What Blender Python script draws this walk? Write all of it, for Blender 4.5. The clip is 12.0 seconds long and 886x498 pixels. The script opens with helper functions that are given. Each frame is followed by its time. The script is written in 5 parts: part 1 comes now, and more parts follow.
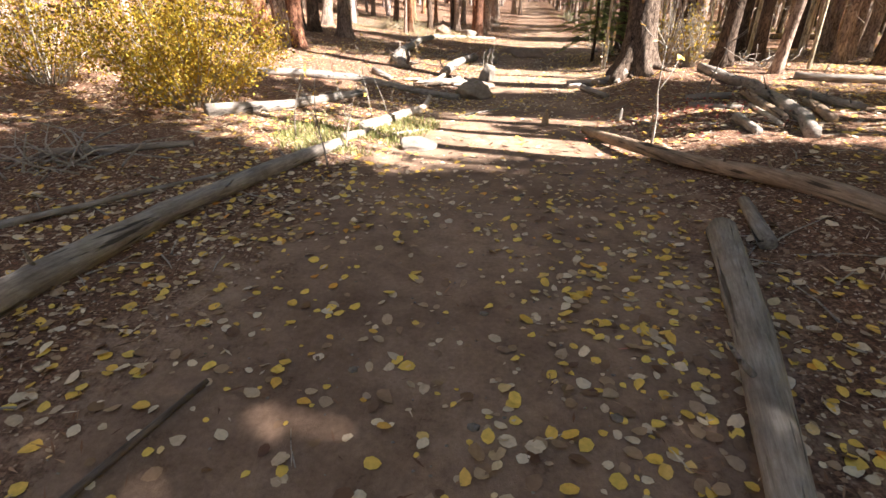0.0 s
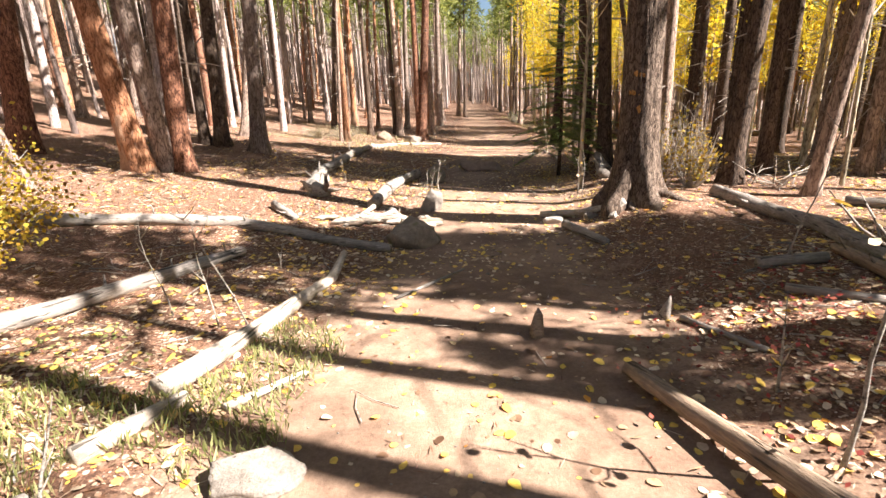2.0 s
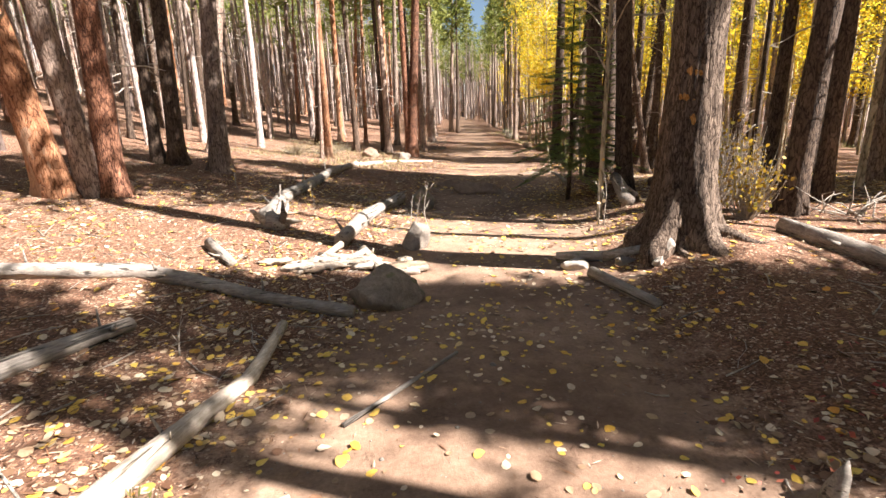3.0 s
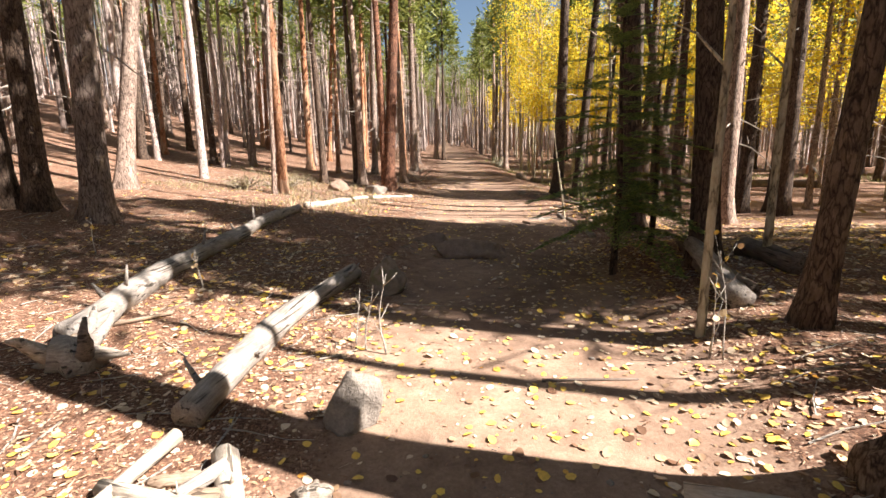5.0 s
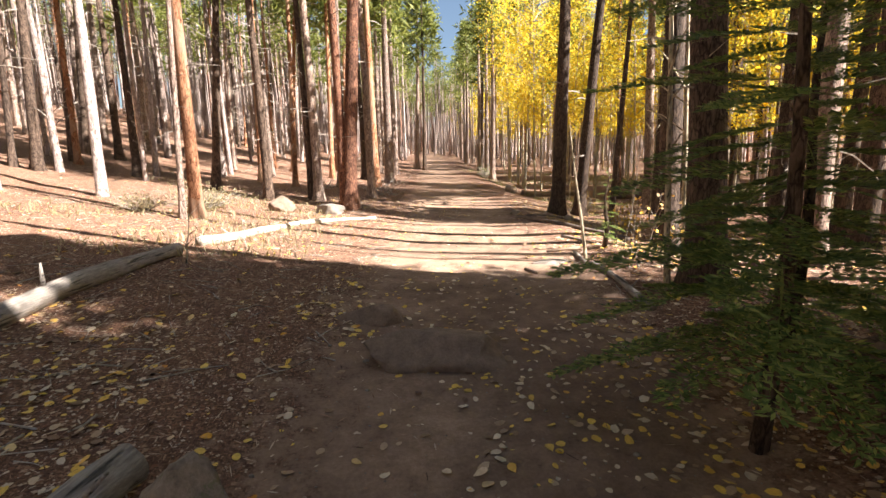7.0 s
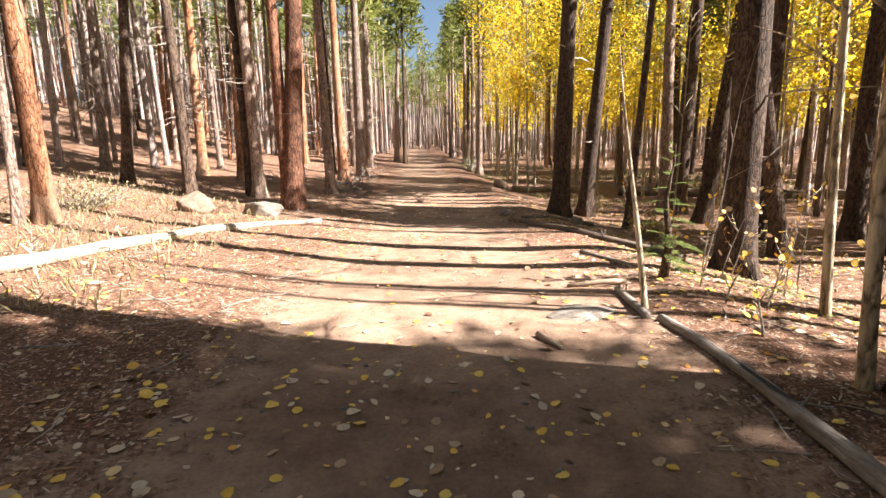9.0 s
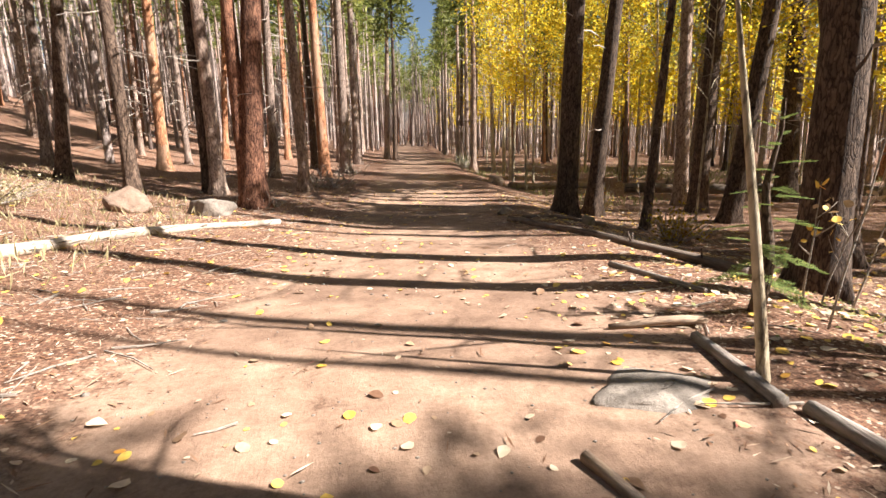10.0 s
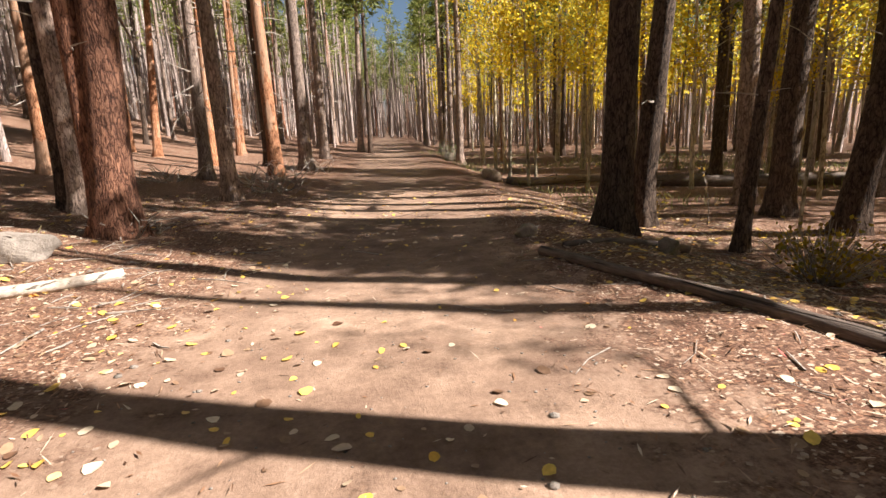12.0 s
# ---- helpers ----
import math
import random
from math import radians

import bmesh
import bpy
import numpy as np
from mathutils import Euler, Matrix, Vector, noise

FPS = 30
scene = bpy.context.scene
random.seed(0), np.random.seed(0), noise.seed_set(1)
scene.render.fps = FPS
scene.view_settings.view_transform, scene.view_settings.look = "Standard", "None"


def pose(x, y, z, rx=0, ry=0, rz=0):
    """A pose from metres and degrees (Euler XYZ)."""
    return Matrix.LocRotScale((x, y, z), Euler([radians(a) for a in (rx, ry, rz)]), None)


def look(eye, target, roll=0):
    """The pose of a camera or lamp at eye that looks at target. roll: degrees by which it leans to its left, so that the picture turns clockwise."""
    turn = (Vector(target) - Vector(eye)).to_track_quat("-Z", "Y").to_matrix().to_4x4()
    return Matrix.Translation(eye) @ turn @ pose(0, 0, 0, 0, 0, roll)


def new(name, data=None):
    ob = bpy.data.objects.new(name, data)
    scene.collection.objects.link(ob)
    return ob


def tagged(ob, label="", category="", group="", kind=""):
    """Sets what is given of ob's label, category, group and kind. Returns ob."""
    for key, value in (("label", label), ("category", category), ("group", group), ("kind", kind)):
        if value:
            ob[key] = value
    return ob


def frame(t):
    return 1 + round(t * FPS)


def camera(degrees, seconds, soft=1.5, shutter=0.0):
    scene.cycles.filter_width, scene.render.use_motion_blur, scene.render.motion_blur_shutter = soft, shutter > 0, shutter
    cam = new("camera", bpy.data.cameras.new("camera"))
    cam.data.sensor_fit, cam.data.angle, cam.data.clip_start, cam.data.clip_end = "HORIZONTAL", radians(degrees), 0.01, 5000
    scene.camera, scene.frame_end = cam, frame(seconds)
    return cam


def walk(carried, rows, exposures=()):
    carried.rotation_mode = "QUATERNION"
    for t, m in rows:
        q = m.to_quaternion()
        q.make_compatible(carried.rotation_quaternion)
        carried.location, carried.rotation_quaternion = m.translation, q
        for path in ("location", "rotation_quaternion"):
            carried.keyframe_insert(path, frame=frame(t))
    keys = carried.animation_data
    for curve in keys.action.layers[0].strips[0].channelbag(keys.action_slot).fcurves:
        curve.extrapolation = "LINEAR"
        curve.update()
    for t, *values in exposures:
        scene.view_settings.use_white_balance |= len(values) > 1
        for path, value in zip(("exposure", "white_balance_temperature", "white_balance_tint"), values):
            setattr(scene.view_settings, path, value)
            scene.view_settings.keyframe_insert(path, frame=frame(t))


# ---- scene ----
cam = camera(84.6, 12.0)
PATH = [
    (0, (0.007, 0.295, 1.453), (0.007, 2.086, 0.564), -0.9),
    (0.5, (0.06, 1.121, 1.502), (0.142, 2.954, 0.705), -1.1),
    (1, (0.243, 2.055, 1.562), (0.394, 3.933, 0.891), -1.4),
    (1.5, (0.325, 2.997, 1.666), (0.507, 4.904, 1.091), -1.8),
    (2, (0.443, 3.926, 1.632), (0.631, 5.837, 1.074), -1.9),
    (2.5, (0.531, 4.888, 1.569), (0.734, 6.804, 1.034), -1.8),
    (3, (0.726, 5.776, 1.559), (0.945, 7.701, 1.06), -1.8),
    (3.5, (0.881, 6.643, 1.64), (1.116, 8.572, 1.166), -1.7),
    (5.5, (1.511, 10.277, 1.673), (1.807, 12.216, 1.285), -1.1),
    (6, (1.769, 11.175, 1.717), (2.077, 13.115, 1.339), -1.0),
    (6.5, (1.914, 12.143, 1.677), (2.238, 14.082, 1.31), -0.9),
    (7, (2.221, 13.018, 1.636), (2.561, 14.954, 1.267), -1.2),
    (9, (3.181, 16.214, 1.363), (3.57, 18.138, 0.977), -1.0),
    (9.5, (3.407, 17.058, 1.262), (3.808, 18.98, 0.878), -0.9),
    (10, (3.682, 17.873, 1.145), (4.091, 19.792, 0.756), -1.1),
    (10.5, (3.842, 18.73, 1.037), (4.258, 20.647, 0.644), -1.7),
    (11, (3.999, 19.666, 1.006), (4.44, 21.575, 0.604), -2.7),
    (11.5, (4.192, 20.637, 1.065), (4.645, 22.54, 0.651), -2.7),
    (12, (4.475, 21.574, 1.081), (4.945, 23.472, 0.657), -2.4),
]
walk(cam, [(t, look(eye, target, roll)) for t, eye, target, roll in PATH],
     exposures=((0, 2.62), (0.5, 2.7), (1, 2.75), (1.5, 2.6), (2, 2.35), (3.5, 2.25), (5.5, 2.05), (6.0, 2.25), (6.5, 2.3), (7, 2.4), (9, 2.35), (9.5, 2.15), (10, 1.95), (10.5, 1.8), (11, 1.55), (11.5, 1.3), (12, 1.65)))

# ---- sky and sun ----
SUN_TO = Vector((0.64, -0.30, 0.70)).normalized()   # the way towards the sun
world = bpy.data.worlds.new("world")
scene.world = world
world.use_nodes = True
_sky = world.node_tree.nodes.new("ShaderNodeTexSky")
_sky.sky_type, _sky.sun_disc = "NISHITA", False
_sky.dust_density, _sky.ozone_density = 1.6, 1.3
_sky.sun_elevation = math.asin(SUN_TO.z)
_sky.sun_rotation = math.atan2(SUN_TO.x, SUN_TO.y)
world.node_tree.links.new(_sky.outputs[0], world.node_tree.nodes["Background"].inputs[0])
world.node_tree.nodes["Background"].inputs[1].default_value = 0.031
_sun = bpy.data.lights.new("sun", "SUN")
_sun.energy, _sun.angle, _sun.color = 5.0, radians(0.55), (1.0, 0.925, 0.865)
new("sun", _sun).matrix_world = look(SUN_TO * 60, (0, 0, 0))


# ---- materials ----
def ramp_node(nt, stops, fac):
    r = nt.nodes.new("ShaderNodeValToRGB")
    while len(r.color_ramp.elements) < len(stops):
        r.color_ramp.elements.new(0.5)
    for e, (p, c) in zip(r.color_ramp.elements, stops):
        e.position, e.color = p, (*c, 1)
    nt.links.new(fac, r.inputs[0])
    return r.outputs[0]


def noise_node(nt, vec, scale, detail=5.0, rough=0.6):
    n = nt.nodes.new("ShaderNodeTexNoise")
    n.inputs["Scale"].default_value, n.inputs["Detail"].default_value, n.inputs["Roughness"].default_value = scale, detail, rough
    nt.links.new(vec, n.inputs["Vector"])
    return n.outputs["Fac"]


def math_node(nt, op, a, b):
    n = nt.nodes.new("ShaderNodeMath")
    n.operation = op
    for k, v in enumerate((a, b)):
        if isinstance(v, (int, float)):
            n.inputs[k].default_value = v
        else:
            nt.links.new(v, n.inputs[k])
    return n.outputs[0]


def mix_node(nt, fac, a, b, blend="MIX"):
    n = nt.nodes.new("ShaderNodeMix")
    n.data_type, n.blend_type = "RGBA", blend
    for k, v in ((0, fac), (6, a), (7, b)):
        if isinstance(v, (int, float)):
            n.inputs[k].default_value = v
        elif isinstance(v, tuple):
            n.inputs[k].default_value = (*v, 1)
        else:
            nt.links.new(v, n.inputs[k])
    return n.outputs[2]


def place_vec(nt, sx=1.0, sy=1.0, sz=1.0):
    g = nt.nodes.new("ShaderNodeNewGeometry")
    m = nt.nodes.new("ShaderNodeMapping")
    m.inputs["Scale"].default_value = (sx, sy, sz)
    nt.links.new(g.outputs["Position"], m.inputs["Vector"])
    return m.outputs[0]


def base_mat(name, rough=0.85):
    m = bpy.data.materials.new(name)
    m.use_nodes = True
    nt = m.node_tree
    b = nt.nodes["Principled BSDF"]
    b.inputs["Roughness"].default_value = rough
    b.inputs["Specular IOR Level"].default_value = 0.25
    return m, nt, b


def add_bump(nt, bsdf, height, strength, distance):
    n = nt.nodes.new("ShaderNodeBump")
    n.inputs["Strength"].default_value, n.inputs["Distance"].default_value = strength, distance
    nt.links.new(height, n.inputs["Height"])
    nt.links.new(n.outputs[0], bsdf.inputs["Normal"])


def bark_mat(name, dark, mid, light, plate=9.0, island=False, patch=None):
    """Bark: plates stretched along the trunk with dark furrows, and broad weathered patches."""
    m, nt, b = base_mat(name, 0.9)
    v = place_vec(nt, plate, plate, plate * 0.3)
    wob = nt.nodes.new("ShaderNodeTexNoise")
    wob.inputs["Scale"].default_value, wob.inputs["Detail"].default_value = 1.1, 5.0
    nt.links.new(v, wob.inputs["Vector"])
    ad = nt.nodes.new("ShaderNodeVectorMath")
    ad.operation = "MULTIPLY_ADD"
    ad.inputs[1].default_value = (1.9, 1.9, 1.9)
    nt.links.new(wob.outputs["Color"], ad.inputs[0])
    nt.links.new(v, ad.inputs[2])
    vo, cell = nt.nodes.new("ShaderNodeTexVoronoi"), nt.nodes.new("ShaderNodeTexVoronoi")
    vo.feature = "DISTANCE_TO_EDGE"
    for node in (vo, cell):
        node.inputs["Scale"].default_value = 1.9
        nt.links.new(ad.outputs[0], node.inputs["Vector"])
    fine = noise_node(nt, place_vec(nt, 30, 30, 9), 1.5, 6, 0.7)
    flake = noise_node(nt, place_vec(nt, 11, 11, 4), 1.5, 5, 0.65)
    crack = math_node(nt, "MINIMUM", math_node(nt, "MULTIPLY", vo.outputs["Distance"], math_node(nt, "MULTIPLY", flake, 13.0)), 1.0)
    hgt = math_node(nt, "ADD", math_node(nt, "MULTIPLY", crack, 0.2), math_node(nt, "ADD", math_node(nt, "MULTIPLY", fine, 0.45), math_node(nt, "MULTIPLY", flake, 0.4)))
    col = ramp_node(nt, ((0.36, dark), (0.52, mid), (0.72, light)), hgt)
    shade = nt.nodes.new("ShaderNodeSeparateColor")
    nt.links.new(cell.outputs["Color"], shade.inputs[0])
    col = mix_node(nt, 0.7, col, ramp_node(nt, ((0.0, (0.72, 0.68, 0.66)), (0.6, (1.0, 1.0, 1.0)), (1.0, (1.3, 1.27, 1.24))), shade.outputs[0]), "MULTIPLY")
    broad = noise_node(nt, place_vec(nt, 1.3, 1.3, 0.5), 1.6, 3, 0.6)
    if patch:
        col = mix_node(nt, math_node(nt, "MULTIPLY", math_node(nt, "GREATER_THAN", broad, 0.54), 0.6), col, patch)
    col = mix_node(nt, 0.55, col, ramp_node(nt, ((0.3, (0.55, 0.53, 0.5)), (0.7, (1.25, 1.2, 1.15))), broad), "MULTIPLY")
    if island:
        g = nt.nodes.new("ShaderNodeNewGeometry")
        tint = ramp_node(nt, ((0.0, (0.35, 0.29, 0.27)), (0.25, (0.75, 0.7, 0.68)), (0.55, (1.15, 1.12, 1.12)), (0.9, (1.35, 1.33, 1.35)), (0.95, (1.0, 0.58, 0.4)), (1.0, (0.7, 0.36, 0.22))), g.outputs["Random Per Island"])
    else:
        o = nt.nodes.new("ShaderNodeObjectInfo")
        tint = ramp_node(nt, ((0.0, (0.75, 0.75, 0.75)), (1.0, (1.2, 1.15, 1.1))), o.outputs["Random"])
    col = mix_node(nt, 0.9, col, tint, "MULTIPLY")
    nt.links.new(col, b.inputs["Base Color"])
    add_bump(nt, b, hgt, 1.0, 0.03)
    return m


def leaf_mat(name, stops, through_light=0.45, island=True, rough=0.55):
    """Foliage: colour differs from leaf to leaf, and light comes through."""
    m, nt, b = base_mat(name, rough)
    if island:
        src = nt.nodes.new("ShaderNodeNewGeometry").outputs["Random Per Island"]
    else:
        src = nt.nodes.new("ShaderNodeObjectInfo").outputs["Random"]
    col = ramp_node(nt, stops, src)
    col = mix_node(nt, 0.5, col, ramp_node(nt, ((0.3, (0.7, 0.66, 0.6)), (0.7, (1.2, 1.2, 1.2))), noise_node(nt, place_vec(nt), 45, 3)), "MULTIPLY")
    nt.links.new(col, b.inputs["Base Color"])
    if through_light > 0:
        t = nt.nodes.new("ShaderNodeBsdfTranslucent")
        nt.links.new(col, t.inputs[0])
        mx = nt.nodes.new("ShaderNodeMixShader")
        mx.inputs[0].default_value = through_light
        nt.links.new(b.outputs[0], mx.inputs[1])
        nt.links.new(t.outputs[0], mx.inputs[2])
        nt.links.new(mx.outputs[0], nt.nodes["Material Output"].inputs["Surface"])
    return m


def wood_mat(name, dark, light, stain=(0.2, 0.16, 0.13)):
    """Weathered barkless wood: long grain, drying cracks and stains."""
    m, nt, b = base_mat(name, 0.8)
    tc = nt.nodes.new("ShaderNodeTexCoord")

    def along(a, c):
        mp = nt.nodes.new("ShaderNodeMapping")
        mp.inputs["Scale"].default_value = (a, c, c)
        nt.links.new(tc.outputs["Object"], mp.inputs["Vector"])
        return mp.outputs[0]

    grain = noise_node(nt, along(5, 60), 1.0, 6, 0.7)
    split = noise_node(nt, along(1.1, 26), 1.0, 3, 0.5)
    crack = ramp_node(nt, ((0.0, (0, 0, 0)), (0.34, (0.1, 0.1, 0.1)), (0.4, (1, 1, 1))), split)
    broad = noise_node(nt, place_vec(nt), 4.0, 5, 0.65)
    blot = noise_node(nt, along(7, 14), 1.0, 5, 0.7)
    col = ramp_node(nt, ((0.3, dark), (0.65, light)), grain)
    col = mix_node(nt, ramp_node(nt, ((0.5, (0, 0, 0)), (0.7, (0.75, 0.75, 0.75))), blot), col, stain)
    col = mix_node(nt, 0.65, col, ramp_node(nt, ((0.3, (0.5, 0.47, 0.45)), (0.7, (1.25, 1.25, 1.25))), broad), "MULTIPLY")
    col = mix_node(nt, 0.8, col, crack, "MULTIPLY")
    grain = math_node(nt, "ADD", math_node(nt, "MULTIPLY", grain, 0.5), math_node(nt, "MULTIPLY", crack, 0.6))
    nt.links.new(col, b.inputs["Base Color"])
    add_bump(nt, b, grain, 0.9, 0.02)
    return m


def rock_mat(name, dark, light, moss=None):
    m, nt, b = base_mat(name, 0.88)
    n1 = noise_node(nt, place_vec(nt), 9, 8, 0.7)
    n2 = noise_node(nt, place_vec(nt), 60, 3, 0.6)
    col = ramp_node(nt, ((0.3, dark), (0.7, light)), math_node(nt, "ADD", math_node(nt, "MULTIPLY", n1, 0.7), math_node(nt, "MULTIPLY", n2, 0.3)))
    if moss:
        col = mix_node(nt, math_node(nt, "MULTIPLY", math_node(nt, "GREATER_THAN", noise_node(nt, place_vec(nt), 5, 6, 0.7), 0.57), 0.6), col, moss)
    nt.links.new(col, b.inputs["Base Color"])
    add_bump(nt, b, math_node(nt, "ADD", n1, math_node(nt, "MULTIPLY", n2, 0.3)), 0.8, 0.03)
    return m


def ground_mat():
    """Trodden dirt on the trail, needle duff beside it, with grit, stains and scuffs."""
    m, nt, b = base_mat("forest_floor", 0.95)
    at = nt.nodes.new("ShaderNodeAttribute")
    at.attribute_name = "trail"
    v = place_vec(nt)
    n_big, n_mid = noise_node(nt, v, 0.9, 4, 0.6), noise_node(nt, v, 5.0, 6, 0.65)
    n_fine, n_grit = noise_node(nt, v, 38.0, 5, 0.75), noise_node(nt, v, 150.0, 2, 0.6)
    dirt = ramp_node(nt, ((0.25, (0.118, 0.076, 0.053)), (0.5, (0.285, 0.193, 0.14)), (0.75, (0.455, 0.33, 0.25))),
                     math_node(nt, "ADD", math_node(nt, "MULTIPLY", n_mid, 0.55), math_node(nt, "MULTIPLY", n_fine, 0.45)))
    dirt = mix_node(nt, 0.45, dirt, ramp_node(nt, ((0.35, (0.75, 0.7, 0.66)), (0.65, (1.15, 1.12, 1.08))), n_big), "MULTIPLY")
    humus = ramp_node(nt, ((0.4, (0.7, 0.66, 0.64)), (0.6, (1.0, 0.99, 0.97))), noise_node(nt, v, 0.45, 5, 0.65))
    dirt = mix_node(nt, 1.0, dirt, humus, "MULTIPLY")
    needle = noise_node(nt, place_vec(nt, 90, 22, 50), 1.0, 4, 0.7)
    needle2 = noise_node(nt, place_vec(nt, 20, 95, 50), 1.0, 4, 0.7)
    duff = ramp_node(nt, ((0.36, (0.024, 0.013, 0.009)), (0.51, (0.12, 0.063, 0.041)), (0.67, (0.42, 0.26, 0.178))),
                     math_node(nt, "ADD", math_node(nt, "MULTIPLY", math_node(nt, "MAXIMUM", needle, needle2), 0.62), math_node(nt, "MULTIPLY", n_fine, 0.38)))
    duff = mix_node(nt, 0.5, duff, ramp_node(nt, ((0.35, (0.7, 0.66, 0.62)), (0.65, (1.2, 1.15, 1.1))), n_mid), "MULTIPLY")
    duff = mix_node(nt, 0.6, duff, humus, "MULTIPLY")
    # flat scraps: shreds of leaf and bark, each of its own colour
    for size, share in ((30.0, 0.52), (55.0, 0.6)):
        chip = nt.nodes.new("ShaderNodeTexVoronoi")
        chip.inputs["Scale"].default_value = size
        nt.links.new(v, chip.inputs["Vector"])
        tone = nt.nodes.new("ShaderNodeSeparateColor")
        nt.links.new(chip.outputs["Color"], tone.inputs[0])
        scrap = ramp_node(nt, ((0.0, (0.05, 0.024, 0.016)), (0.35, (0.21, 0.095, 0.055)), (0.65, (0.34, 0.2, 0.125)), (0.85, (0.5, 0.38, 0.28)), (1.0, (0.6, 0.5, 0.4))), tone.outputs[1])
        near = math_node(nt, "LESS_THAN", chip.outputs["Distance"], math_node(nt, "MULTIPLY", n_fine, 0.85))
        here = math_node(nt, "MULTIPLY", near, math_node(nt, "GREATER_THAN", tone.outputs[0], share))
        duff = mix_node(nt, math_node(nt, "MULTIPLY", here, 0.8), duff, scrap)
    edge = math_node(nt, "ADD", at.outputs["Fac"], math_node(nt, "MULTIPLY", math_node(nt, "SUBTRACT", n_mid, 0.5), 1.8))
    edge = math_node(nt, "ADD", edge, math_node(nt, "MULTIPLY", math_node(nt, "SUBTRACT", n_fine, 0.5), 0.8))
    fac = ramp_node(nt, ((0.3, (0, 0, 0)), (0.75, (1, 1, 1))), edge)
    nt.links.new(mix_node(nt, fac, duff, dirt), b.inputs["Base Color"])
    hgt = math_node(nt, "ADD", math_node(nt, "MULTIPLY", n_fine, 0.7), math_node(nt, "MULTIPLY", n_grit, 0.35))
    add_bump(nt, b, math_node(nt, "ADD", hgt, math_node(nt, "MULTIPLY", needle, 0.4)), 0.5, 0.016)
    return m


BARK_ORANGE = bark_mat("bark_orange", (0.06, 0.024, 0.014), (0.34, 0.155, 0.08), (0.55, 0.3, 0.18), patch=(0.4, 0.28, 0.2))
BARK_GREY = bark_mat("bark_grey", (0.06, 0.043, 0.036), (0.25, 0.188, 0.158), (0.44, 0.355, 0.305))
# bark colour lowered to carry the canopy shade on these trunks
BARK_SHADED = bark_mat("bark_shaded", (0.017, 0.012, 0.01), (0.075, 0.052, 0.039), (0.17, 0.127, 0.1), plate=10.0)
BARK_RED = bark_mat("bark_reddish", (0.028, 0.013, 0.009), (0.13, 0.06, 0.038), (0.3, 0.155, 0.1), plate=10.0)
BARK_SCAR = bark_mat("bark_raw", (0.2, 0.08, 0.02), (0.5, 0.24, 0.07), (0.7, 0.42, 0.16), plate=14.0)
BARK_BIG = bark_mat("bark_furrowed", (0.025, 0.018, 0.014), (0.1, 0.072, 0.056), (0.24, 0.19, 0.155), plate=13.0)
BARK_FAR = bark_mat("bark_far", (0.08, 0.064, 0.057), (0.3, 0.25, 0.23), (0.46, 0.4, 0.37), island=True)
BARK_ASPEN = bark_mat("bark_aspen", (0.09, 0.075, 0.055), (0.42, 0.37, 0.27), (0.6, 0.56, 0.44), plate=4.0)
DEADWOOD = wood_mat("dead_twig_wood", (0.2, 0.17, 0.145), (0.5, 0.45, 0.39))
WOOD_PALE = wood_mat("wood_bleached", (0.34, 0.28, 0.22), (0.62, 0.54, 0.45))
WOOD_WHITE = wood_mat("wood_rotten_white", (0.22, 0.175, 0.135), (0.52, 0.45, 0.375), (0.12, 0.085, 0.06))
WOOD_GREY = wood_mat("wood_weathered_grey", (0.17, 0.145, 0.125), (0.38, 0.34, 0.3))
WOOD_TAN = wood_mat("wood_tan", (0.19, 0.13, 0.09), (0.42, 0.31, 0.22))
WOOD_DARK = wood_mat("wood_dark", (0.07, 0.05, 0.04), (0.2, 0.155, 0.125))
ROCK = rock_mat("granite", (0.11, 0.092, 0.078), (0.33, 0.285, 0.24))
ROCK_MOSS = rock_mat("granite_lichen", (0.11, 0.085, 0.065), (0.33, 0.265, 0.205), (0.13, 0.13, 0.06))
ROCK_SOIL = rock_mat("granite_soiled", (0.12, 0.082, 0.06), (0.31, 0.22, 0.165))
ROCK_PALE = rock_mat("granite_pale", (0.3, 0.26, 0.22), (0.6, 0.54, 0.47))
NEEDLES = leaf_mat("pine_needles", ((0, (0.08, 0.1, 0.026)), (0.5, (0.18, 0.21, 0.05)), (1, (0.33, 0.34, 0.09))), 0.5)
FIR = leaf_mat("fir_needles", ((0, (0.08, 0.135, 0.04)), (0.6, (0.21, 0.29, 0.085)), (1, (0.42, 0.45, 0.14))), 0.5)
ASPEN_LEAF = leaf_mat("aspen_leaves", ((0, (0.66, 0.4, 0.015)), (0.35, (0.8, 0.58, 0.03)), (0.75, (0.86, 0.72, 0.09)), (1, (0.62, 0.62, 0.1))), 0.6)
BUSH_LEAF = leaf_mat("bush_leaves", ((0, (0.13, 0.065, 0.016)), (0.3, (0.32, 0.195, 0.025)), (0.75, (0.5, 0.36, 0.04)), (1, (0.24, 0.23, 0.045))), 0.45)
FALLEN = leaf_mat("fallen_leaves", ((0, (0.13, 0.065, 0.04)), (0.26, (0.4, 0.27, 0.17)), (0.45, (0.6, 0.48, 0.35)), (0.64, (0.78, 0.65, 0.48)), (0.68, (0.74, 0.47, 0.1)), (0.94, (0.86, 0.62, 0.14)), (1, (0.66, 0.28, 0.05))), 0.15, rough=0.4)
FALLEN_ONE = leaf_mat("fallen_leaf_single", ((0, (0.42, 0.28, 0.16)), (0.3, (0.58, 0.45, 0.27)), (0.4, (0.76, 0.48, 0.08)), (0.9, (0.88, 0.62, 0.13)), (1, (0.6, 0.25, 0.02))), 0.15, island=False)
